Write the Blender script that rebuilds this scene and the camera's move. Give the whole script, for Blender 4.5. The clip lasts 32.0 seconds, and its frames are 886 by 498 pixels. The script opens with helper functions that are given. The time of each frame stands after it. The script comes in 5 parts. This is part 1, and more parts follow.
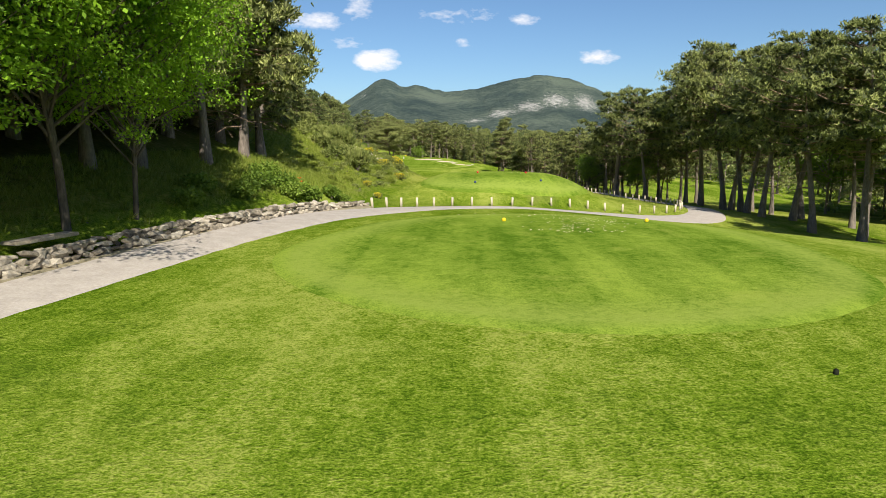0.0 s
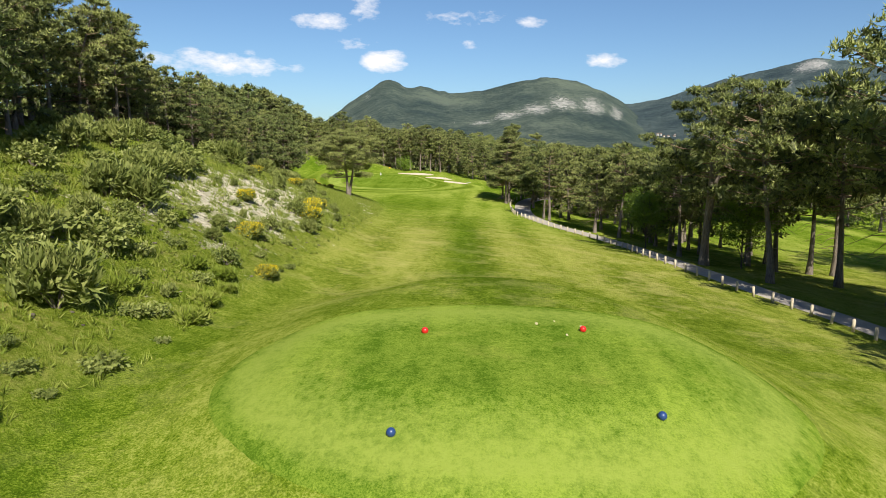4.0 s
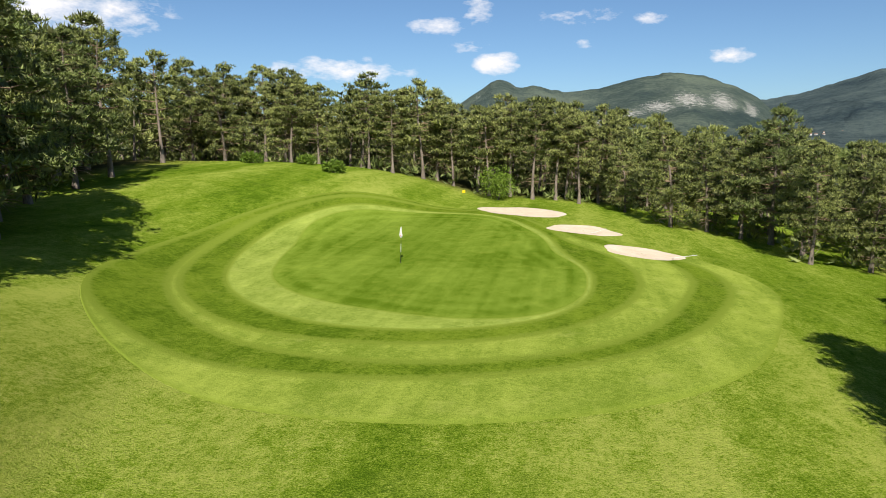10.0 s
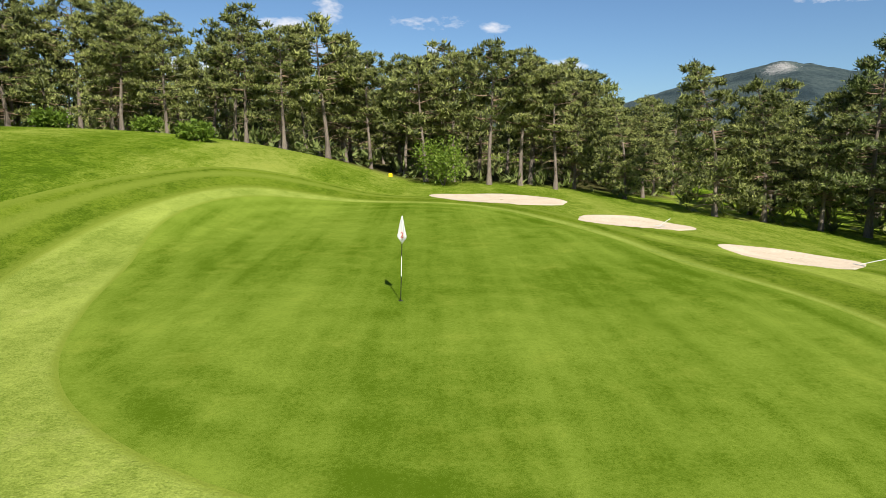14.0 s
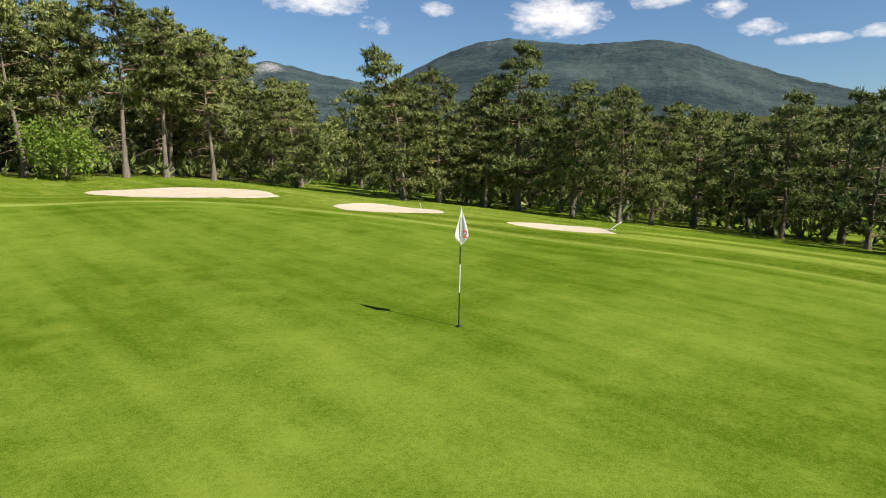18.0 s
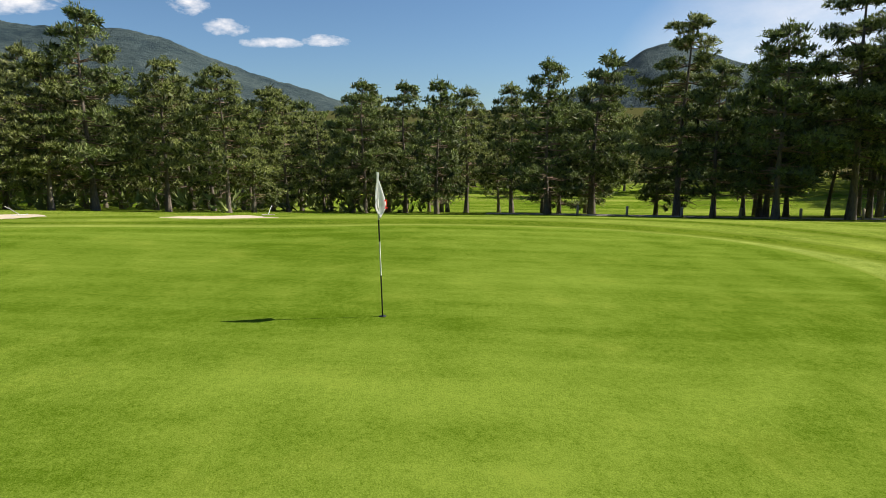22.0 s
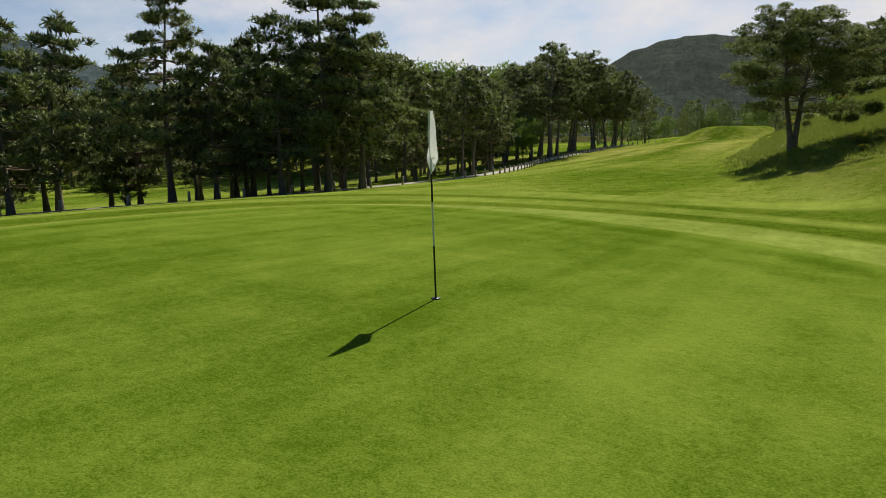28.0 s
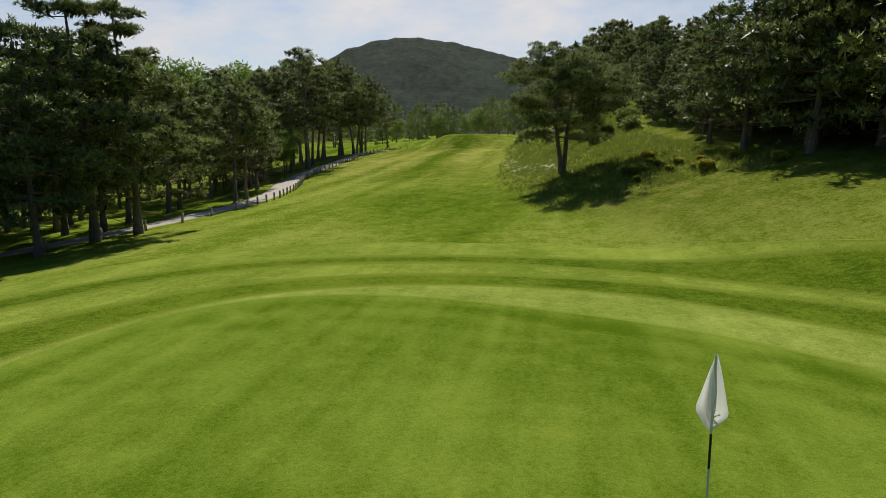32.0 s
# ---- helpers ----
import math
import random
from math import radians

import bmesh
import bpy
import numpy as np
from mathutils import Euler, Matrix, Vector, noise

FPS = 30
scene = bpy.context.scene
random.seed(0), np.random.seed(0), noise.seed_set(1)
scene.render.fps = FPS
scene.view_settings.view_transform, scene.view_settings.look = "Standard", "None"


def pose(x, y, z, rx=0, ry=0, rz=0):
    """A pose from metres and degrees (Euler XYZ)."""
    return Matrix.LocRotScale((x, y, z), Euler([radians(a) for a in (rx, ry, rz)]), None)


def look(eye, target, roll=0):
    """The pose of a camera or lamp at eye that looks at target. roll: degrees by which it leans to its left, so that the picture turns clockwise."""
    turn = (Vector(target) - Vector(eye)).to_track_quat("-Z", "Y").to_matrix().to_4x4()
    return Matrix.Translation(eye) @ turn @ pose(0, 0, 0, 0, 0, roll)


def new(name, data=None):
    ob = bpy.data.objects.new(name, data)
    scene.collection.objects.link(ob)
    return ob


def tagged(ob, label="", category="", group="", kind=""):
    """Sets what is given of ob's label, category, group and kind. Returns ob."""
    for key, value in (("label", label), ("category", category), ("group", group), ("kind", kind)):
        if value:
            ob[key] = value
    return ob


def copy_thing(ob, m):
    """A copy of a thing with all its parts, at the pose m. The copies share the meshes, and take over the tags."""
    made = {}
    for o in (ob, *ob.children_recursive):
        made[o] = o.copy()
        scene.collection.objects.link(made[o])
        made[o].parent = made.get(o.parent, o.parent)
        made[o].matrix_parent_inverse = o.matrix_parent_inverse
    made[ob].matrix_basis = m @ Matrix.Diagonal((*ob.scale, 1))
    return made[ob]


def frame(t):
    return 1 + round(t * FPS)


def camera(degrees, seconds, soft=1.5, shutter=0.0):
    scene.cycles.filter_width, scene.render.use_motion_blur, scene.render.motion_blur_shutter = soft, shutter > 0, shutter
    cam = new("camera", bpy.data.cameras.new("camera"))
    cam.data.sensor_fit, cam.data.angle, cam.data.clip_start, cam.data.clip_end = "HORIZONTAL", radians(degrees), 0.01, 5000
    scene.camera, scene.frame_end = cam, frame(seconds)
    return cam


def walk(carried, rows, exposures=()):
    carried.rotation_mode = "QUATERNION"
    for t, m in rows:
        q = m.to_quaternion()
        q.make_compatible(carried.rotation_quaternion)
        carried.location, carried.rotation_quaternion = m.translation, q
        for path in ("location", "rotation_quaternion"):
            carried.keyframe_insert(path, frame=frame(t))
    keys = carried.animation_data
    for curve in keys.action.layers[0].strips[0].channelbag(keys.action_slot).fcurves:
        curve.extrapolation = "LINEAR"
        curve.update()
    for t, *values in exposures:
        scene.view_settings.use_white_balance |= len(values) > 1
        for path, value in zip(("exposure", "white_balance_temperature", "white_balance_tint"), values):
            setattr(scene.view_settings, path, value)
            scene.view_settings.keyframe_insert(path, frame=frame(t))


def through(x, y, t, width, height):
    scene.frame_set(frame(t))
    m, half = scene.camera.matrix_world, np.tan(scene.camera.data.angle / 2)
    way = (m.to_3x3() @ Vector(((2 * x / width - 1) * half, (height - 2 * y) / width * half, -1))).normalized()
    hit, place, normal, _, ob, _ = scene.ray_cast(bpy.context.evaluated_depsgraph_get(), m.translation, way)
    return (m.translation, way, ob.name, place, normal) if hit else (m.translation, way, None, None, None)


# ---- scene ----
cam = camera(70.7, 32.0, 0.85)
PATH = [
    (0, (0.65, -1.003, 9.104), (0.597, 0.968, 8.77), -0.3),
    (0.5, (0.683, 1.486, 9.525), (0.63, 3.459, 9.196), -0.2),
    (1, (0.822, 4.677, 10.002), (0.77, 6.649, 9.675), -0.1),
    (1.5, (1.088, 8.491, 10.476), (1.038, 10.463, 10.148), 0.1),
    (2, (1.42, 12.825, 10.889), (1.372, 14.797, 10.559), 0.4),
    (2.5, (1.759, 17.595, 11.197), (1.71, 19.568, 10.87), 0.7),
    (4.5, (3.265, 41.566, 11.225), (3.189, 43.537, 10.895), 0.1),
    (5, (3.323, 48.842, 11.548), (3.231, 50.812, 11.217), 0.1),
    (5.5, (3.229, 56.494, 11.854), (3.117, 58.463, 11.522), 0.0),
    (6, (2.968, 64.457, 12.028), (2.833, 66.425, 11.695), -0.0),
    (6.5, (2.571, 72.808, 12.082), (2.398, 74.772, 11.749), 0.1),
    (7, (2.029, 81.485, 12.166), (1.806, 83.444, 11.83), 0.3),
    (7.5, (1.293, 90.297, 12.318), (1.03, 92.251, 11.982), 0.2),
    (8, (0.339, 98.838, 12.445), (0.054, 100.79, 12.115), -0.2),
    (8.5, (-0.812, 106.525, 12.317), (-1.117, 108.474, 11.991), -0.1),
    (9, (-1.917, 112.943, 11.825), (-2.258, 114.887, 11.499), -0.2),
    (9.5, (-2.794, 118.021, 11.138), (-3.181, 119.956, 10.811), -0.2),
    (10, (-3.381, 122.049, 10.523), (-3.791, 123.979, 10.2), -0.2),
    (10.5, (-3.789, 125.403, 10.036), (-4.217, 127.33, 9.715), -0.2),
    (11, (-4.314, 128.383, 9.627), (-4.745, 130.31, 9.307), -0.1),
    (11.5, (-5.28, 131.16, 9.259), (-5.705, 133.087, 8.935), 0.1),
    (12, (-6.707, 133.835, 8.922), (-7.08, 135.773, 8.601), -0.1),
    (12.5, (-8.295, 136.311, 8.521), (-8.584, 138.265, 8.204), 0.0),
    (13, (-9.817, 138.49, 8.096), (-10.008, 140.455, 7.775), 0.2),
    (13.5, (-11.232, 140.307, 7.701), (-11.314, 142.281, 7.387), 0.2),
    (15.5, (-16.576, 144.99, 7.352), (-16.066, 146.896, 7.022), 0.1),
    (16, (-17.735, 145.916, 7.253), (-17.034, 147.76, 6.923), 0.4),
    (16.5, (-18.775, 146.848, 7.152), (-17.89, 148.611, 6.822), 0.4),
    (17, (-19.68, 147.784, 7.092), (-18.617, 149.446, 6.763), 0.4),
    (17.5, (-20.454, 148.664, 7.039), (-19.229, 150.211, 6.71), 0.4),
    (18, (-21.075, 149.512, 6.974), (-19.698, 150.925, 6.645), 0.5),
    (18.5, (-21.537, 150.413, 6.875), (-20.026, 151.681, 6.548), 0.4),
    (19, (-21.836, 151.303, 6.763), (-20.207, 152.417, 6.437), 0.2),
    (19.5, (-22.039, 152.158, 6.675), (-20.308, 153.103, 6.347), 0.0),
    (20, (-22.204, 152.954, 6.579), (-20.390, 153.730, 6.249), -0.0),
    (20.5, (-22.257, 153.722, 6.508), (-20.377, 154.315, 6.172), -0.4),
    (21, (-22.325, 154.454, 6.461), (-20.397, 154.865, 6.122), -0.5),
    (21.5, (-22.345, 155.145, 6.407), (-20.389, 155.380, 6.065), -0.7),
    (22, (-22.295, 155.838, 6.356), (-20.325, 155.895, 6.012), -0.5),
    (22.5, (-22.140, 156.505, 6.343), (-20.175, 156.384, 5.989), 0.1),
    (23, (-21.915, 157.145, 6.289), (-19.970, 156.846, 5.933), -0.1),
    (23.5, (-21.670, 157.738, 6.230), (-19.757, 157.276, 5.874), -0.1),
    (24, (-21.352, 158.338, 6.170), (-19.480, 157.733, 5.811), -0.2),
    (24.5, (-20.988, 158.960, 6.104), (-19.172, 158.204, 5.743), -0.1),
    (25, (-20.587, 159.572, 6.047), (-18.836, 158.676, 5.685), -0.0),
    (25.5, (-20.151, 160.171, 5.982), (-18.479, 159.136, 5.619), 0.0),
    (27.5, (-18.130, 162.236, 5.745), (-16.857, 160.738, 5.377), -0.1),
    (28, (-17.492, 162.644, 5.680), (-16.351, 161.043, 5.312), 0.1),
    (28.5, (-16.792, 162.994, 5.598), (-15.786, 161.305, 5.230), 0.1),
    (29, (-16.076, 163.297, 5.534), (-15.201, 161.537, 5.166), 0.3),
    (29.5, (-15.376, 163.605, 5.487), (-14.628, 161.787, 5.119), 0.3),
    (30, (-14.706, 163.892, 5.456), (-14.084, 162.027, 5.088), 0.3),
    (30.5, (-13.964, 164.079, 5.404), (-13.472, 162.176, 5.037), 0.4),
    (31, (-13.294, 164.056, 5.374), (-12.894, 162.131, 5.005), 0.3),
    (31.5, (-12.668, 163.508, 5.933), (-12.301, 161.577, 5.561), 0.2),
    (32, (-12.010, 162.171, 7.703), (-11.649, 160.241, 7.323), 0.4),
]
walk(cam, [(t, look(eye, target, roll)) for t, eye, target, roll in PATH],
     [(0, 0.72), (9, 0.66), (12.5, 0.64), (16, 0.62), (19.5, 0.61), (22, 0.63), (23, 0.55), (24, 0.35), (25.5, 0.17), (28, 0.18), (30.5, 0.25), (31.2, 0.22), (32, 0.12)])

# ---------------------------------------------------------------- light
SUN_UP, SUN_TURN = 42.3, 165.0  # height of the sun, and its bearing from +y towards +x
sun_way = Vector((math.sin(radians(SUN_TURN)) * math.cos(radians(SUN_UP)), math.cos(radians(SUN_TURN)) * math.cos(radians(SUN_UP)), math.sin(radians(SUN_UP))))
sun = new("sun", bpy.data.lights.new("sun", "SUN"))
sun.data.energy, sun.data.angle, sun.data.color = 5.0, radians(0.53), (1.0, 0.94, 0.82)
sun.matrix_world = look((0, 0, 80), Vector((0, 0, 80)) - sun_way)

world = bpy.data.worlds.new("sky")
scene.world = world
world.use_nodes = True
wt = world.node_tree
wt.nodes.clear()


def wnode(kind, **values):
    n = wt.nodes.new(kind)
    for k, v in values.items():
        if k in n.inputs:
            n.inputs[k].default_value = v
    return n


def wmath(op, a, b=None, clamp=False):
    n = wt.nodes.new("ShaderNodeMath")
    n.operation, n.use_clamp = op, clamp
    for i, v in enumerate((a, b)):
        if v is None:
            continue
        if isinstance(v, (int, float)):
            n.inputs[i].default_value = v
        else:
            wt.links.new(v, n.inputs[i])
    return n.outputs[0]


skytex = wt.nodes.new("ShaderNodeTexSky")
skytex.sky_type, skytex.sun_disc = "NISHITA", False
skytex.sun_elevation, skytex.sun_rotation = radians(SUN_UP), radians(SUN_TURN)
skytex.altitude, skytex.air_density, skytex.dust_density, skytex.ozone_density = 900, 1.0, 1.2, 1.6
tc = wt.nodes.new("ShaderNodeTexCoord")
sep = wt.nodes.new("ShaderNodeSeparateXYZ")
wt.links.new(tc.outputs["Generated"], sep.inputs[0])
az = wmath("MULTIPLY", wmath("ARCTAN2", sep.outputs[0], sep.outputs[1]), 57.2958)
el = wmath("MULTIPLY", wmath("ARCSINE", sep.outputs[2]), 57.2958)
cn = wnode("ShaderNodeTexNoise", Scale=30.0, Detail=7.0, Roughness=0.62)
stretch = wt.nodes.new("ShaderNodeMapping")
stretch.inputs["Scale"].default_value = (1, 1, 2.2)
wt.links.new(tc.outputs["Generated"], stretch.inputs[0])
wt.links.new(stretch.outputs[0], cn.inputs["Vector"])
# fair-weather clouds: bearing, height, half width, half height (degrees), density
CLOUDS = [(-12.5, 10.3, 2.6, 0.7, 0.9), (-8.8, 11.6, 1.4, 1.2, 0.8), (-7.4, 7.2, 2.2, 0.9, 1.3), (-9.6, 8.6, 2.2, 0.5, 0.5), (-0.2, 10.9, 3.2, 0.7, 0.7),
          (0.4, 8.6, 0.9, 0.5, 0.7), (5.7, 10.4, 1.5, 0.5, 0.8), (12.0, 7.2, 2.0, 0.6, 0.9), (-21.0, 6.6, 6.5, 1.0, 0.9), (-42, 10.4, 7, 2.0, 1.0),
          (54.1, 10.9, 4.2, 1.5, 1.3), (62.3, 11.9, 2.6, 0.7, 1.0), (67.4, 10.9, 1.6, 0.7, 1.0), (70.2, 9.3, 1.8, 0.6, 1.0), (73.9, 8.2, 2.6, 0.4, 1.0), (78.3, 8.5, 2.2, 0.5, 0.9),
          (33.2, 11.9, 4.2, 1.0, 1.1), (43.5, 11.6, 1.6, 0.6, 1.0), (38.2, 10.0, 1.8, 0.8, 0.6), (118, 7.4, 4.0, 0.8, 0.7), (168, 10.8, 9, 2.0, 0.7), (128, 10.5, 5, 0.9, 0.7), (150, 11.8, 5, 0.6, 0.8)]
cover = None
for ca, ce, cw, ch, cd in CLOUDS:
    da = wmath("DIVIDE", wmath("SUBTRACT", az, ca), cw * 1.25)
    de = wmath("DIVIDE", wmath("SUBTRACT", el, ce), ch * 1.35)
    q = wmath("ADD", wmath("MULTIPLY", da, da), wmath("MULTIPLY", de, de))
    one = wmath("MULTIPLY", wmath("SUBTRACT", 1.0, q, True), cd)
    cover = one if cover is None else wmath("MAXIMUM", cover, one)
grainy = wmath("ADD", wmath("MULTIPLY", cover, 1.15), wmath("MULTIPLY", wmath("SUBTRACT", cn.outputs["Fac"], 0.5), 2.6))
mask = wmath("MULTIPLY", wmath("MULTIPLY", wmath("SUBTRACT", grainy, 0.40), 1.0, True), wmath("MULTIPLY", cover, 4.0, True))
# thin bright veil low in the sky towards the sun
az_round = wmath("MODULO", wmath("ADD", az, 360.0), 360.0)
va, ve = wmath("DIVIDE", wmath("SUBTRACT", az_round, 155.0), 52.0), wmath("DIVIDE", wmath("SUBTRACT", el, 6.0), 15.0)
veil = wmath("SUBTRACT", 1.0, wmath("ADD", wmath("MULTIPLY", va, va), wmath("MULTIPLY", ve, ve)), True)
vn = wnode("ShaderNodeTexNoise", Scale=5.0, Detail=6.0, Roughness=0.6)
wt.links.new(stretch.outputs[0], vn.inputs["Vector"])
veil = wmath("MULTIPLY", wmath("MULTIPLY", veil, 1.6, True), wmath("ADD", 0.46, wmath("MULTIPLY", wmath("SUBTRACT", vn.outputs["Fac"], 0.38), 2.2)), True)
mask = wmath("MAXIMUM", mask, veil)
mixc = wt.nodes.new("ShaderNodeMix")
mixc.data_type = "RGBA"
wt.links.new(mask, mixc.inputs[0])
tint = wt.nodes.new("ShaderNodeMix")
tint.data_type, tint.blend_type = "RGBA", "MULTIPLY"
tint.inputs[0].default_value = 1.0
wt.links.new(skytex.outputs[0], tint.inputs[6])
tint.inputs[7].default_value = (0.77, 0.96, 1.12, 1)
wt.links.new(tint.outputs[2], mixc.inputs[6])
mixc.inputs[7].default_value = (10.6, 10.4, 10.6, 1)
bg = wnode("ShaderNodeBackground", Strength=0.063)
wt.links.new(mixc.outputs[2], bg.inputs[0])
wout = wt.nodes.new("ShaderNodeOutputWorld")
wt.links.new(bg.outputs[0], wout.inputs[0])

# ---------------------------------------------------------------- materials


class Nodes:
    """A short way to wire a material."""

    def __init__(self, name):
        self.mat = bpy.data.materials.new(name)
        self.mat.use_nodes = True
        self.t = self.mat.node_tree
        self.t.nodes.clear()
        self.out = self.t.nodes.new("ShaderNodeOutputMaterial")

    def put(self, socket, v):
        if hasattr(v, "is_linked"):
            self.t.links.new(v, socket)
        else:
            socket.default_value = v

    def node(self, kind, **inputs):
        n = self.t.nodes.new(kind)
        for k, v in inputs.items():
            self.put(n.inputs[k.replace("_", " ")], v)
        return n

    def where(self, stretch=(1, 1, 1), local=False):
        src = self.node("ShaderNodeTexCoord").outputs["Object"] if local else self.node("ShaderNodeNewGeometry").outputs["Position"]
        m = self.node("ShaderNodeMapping", Vector=src)
        m.inputs["Scale"].default_value = stretch
        return m.outputs[0]

    def noise(self, scale, detail=4.0, rough=0.6, stretch=(1, 1, 1), local=False):
        return self.node("ShaderNodeTexNoise", Vector=self.where(stretch, local), Scale=scale, Detail=detail, Roughness=rough).outputs["Fac"]

    def ramp(self, fac, *stops):
        n = self.node("ShaderNodeValToRGB", Fac=fac)
        e = n.color_ramp.elements
        while len(e) < len(stops):
            e.new(0.5)
        for slot, (at, col) in zip(e, stops):
            slot.position, slot.color = at, (*col, 1) if len(col) == 3 else col
        return n.outputs["Color"]

    def mix(self, fac, a, b, blend="MIX"):
        n = self.t.nodes.new("ShaderNodeMix")
        n.data_type, n.blend_type = "RGBA", blend
        self.put(n.inputs[0], fac)
        for i, v in ((6, a), (7, b)):
            self.put(n.inputs[i], (*v, 1) if isinstance(v, tuple) and len(v) == 3 else v)
        return n.outputs[2]

    def math(self, op, a, b=0.0, clamp=False):
        n = self.t.nodes.new("ShaderNodeMath")
        n.operation, n.use_clamp = op, clamp
        self.put(n.inputs[0], a)
        self.put(n.inputs[1], b)
        return n.outputs[0]

    def attr(self, name):
        n = self.t.nodes.new("ShaderNodeAttribute")
        n.attribute_name = name
        return n.outputs["Fac"]

    def done(self, colour, rough=0.8, bump=None, depth=0.02, through=None, metal=0.0, spec=0.3, sheen=0.0):
        p = self.node("ShaderNodeBsdfPrincipled", Roughness=rough, Metallic=metal)
        p.inputs["Specular IOR Level"].default_value = spec
        p.inputs["Sheen Weight"].default_value = sheen
        self.put(p.inputs["Base Color"], (*colour, 1) if isinstance(colour, tuple) and len(colour) == 3 else colour)
        if bump is not None:
            b = self.node("ShaderNodeBump", Height=bump, Distance=depth, Strength=1.0)
            self.t.links.new(b.outputs[0], p.inputs["Normal"])
        shader = p.outputs[0]
        if through is not None:
            tr = self.node("ShaderNodeBsdfTranslucent")
            self.put(tr.inputs["Color"], (*through[0], 1) if isinstance(through[0], tuple) else through[0])
            m = self.node("ShaderNodeMixShader", Fac=through[1])
            self.t.links.new(shader, m.inputs[1])
            self.t.links.new(tr.outputs[0], m.inputs[2])
            shader = m.outputs[0]
        self.t.links.new(shader, self.out.inputs[0])
        return self.mat


def turf(name, dark, light, stripe=0.0, patch=0.09, worn=(0.2, 0.2, 0.05), wear=0.25, blade=26.0, relief=0.02, stripe_way=(1, 0, 0), rim=None, ringed=0.0, grit=0.24):
    """Mown grass: blades, tufts, patches, worn spots and mowing lanes."""
    n = Nodes(name)
    fine = n.noise(blade, 3.0, 0.75)
    tuft = n.noise(blade * 0.22, 4.0, 0.7)
    mid = n.noise(1.1, 5.0, 0.7)
    big = n.noise(patch, 4.0, 0.6)
    f = n.math("ADD", n.math("ADD", n.math("MULTIPLY", fine, 0.52), n.math("MULTIPLY", tuft, 0.26)), n.math("ADD", n.math("MULTIPLY", mid, 0.22), n.math("MULTIPLY", big, 0.34)))
    if stripe:
        lane = n.noise(0.42, 1.5, 0.4, stripe_way)
        f = n.math("ADD", f, n.math("MULTIPLY", n.math("SUBTRACT", lane, 0.5), stripe))
        line_ = n.noise(1.3, 2.0, 0.5, (stripe_way[0], stripe_way[1] * 0.25, 1))
        f = n.math("ADD", f, n.math("MULTIPLY", n.math("SUBTRACT", line_, 0.5), stripe * 0.7))
    f = n.math("ADD", f, n.math("MULTIPLY", n.math("SUBTRACT", n.noise(2.6, 5.0, 0.8, (1, 0.35, 1)), 0.5), grit))
    if ringed:
        sweep = n.math("SINE", n.math("MULTIPLY", n.math("ADD", n.attr("inset"), n.math("MULTIPLY", mid, 0.35)), 4.6))
        fade = n.math("MULTIPLY", n.math("SUBTRACT", 1.0, n.math("MULTIPLY", n.attr("inset"), 0.20), True), ringed)
        f = n.math("ADD", f, n.math("MULTIPLY", sweep, fade))
    col = n.ramp(f, (0.56, dark), (0.78, light))
    dry = n.math("MULTIPLY", n.math("SUBTRACT", n.noise(0.55, 6.0, 0.75), 0.54), 5.0, True)
    col = n.mix(n.math("MULTIPLY", dry, wear), col, worn)
    if rim:
        soft_rim = n.math("MULTIPLY", n.math("SUBTRACT", n.math("ADD", n.attr("rim"), n.math("MULTIPLY", tuft, 0.9)), 0.75), 1.9, True)
        soft_rim = n.math("MULTIPLY", soft_rim, n.math("ADD", 0.65, n.math("MULTIPLY", mid, 0.6)), True)
        col = n.mix(soft_rim, col, rim)
    return n.done(col, 1.0, n.math("ADD", fine, n.math("MULTIPLY", tuft, 1.6)), relief, spec=0.0)


GREEN = turf("putting_turf", (0.065, 0.114, 0.006), (0.177, 0.244, 0.030), 0.24, 0.16, (0.25, 0.27, 0.038), 0.25, 60, 0.006, (1.6, 0.1, 1), ringed=0.04, grit=0.12)
COLLAR = turf("light_mown_turf", (0.140, 0.195, 0.026), (0.300, 0.362, 0.072), 0.2, 0.2, (0.33, 0.33, 0.11), 0.3, 26, 0.02, (1.4, 0.2, 1), (0.175, 0.225, 0.03), grit=0.14)
MIDBAND = turf("pale_rough_turf", (0.120, 0.176, 0.018), (0.275, 0.334, 0.054), 0.2, 0.2, (0.30, 0.30, 0.09), 0.3, 24, 0.025, (1.4, 0.2, 1), (0.155, 0.205, 0.025), grit=0.16)
DARKBAND = turf("dark_mown_turf", (0.054, 0.099, 0.006), (0.150, 0.207, 0.019), 0.2, 0.2, (0.18, 0.19, 0.04), 0.3, 20, 0.035, rim=(0.155, 0.205, 0.025), grit=0.14)
TEE = turf("tee_turf", (0.056, 0.112, 0.008), (0.200, 0.272, 0.034), 0.26, 0.12, (0.28, 0.27, 0.06), 0.3, 26, 0.02, (1.2, 0.2, 1), (0.205, 0.262, 0.045), grit=0.26)


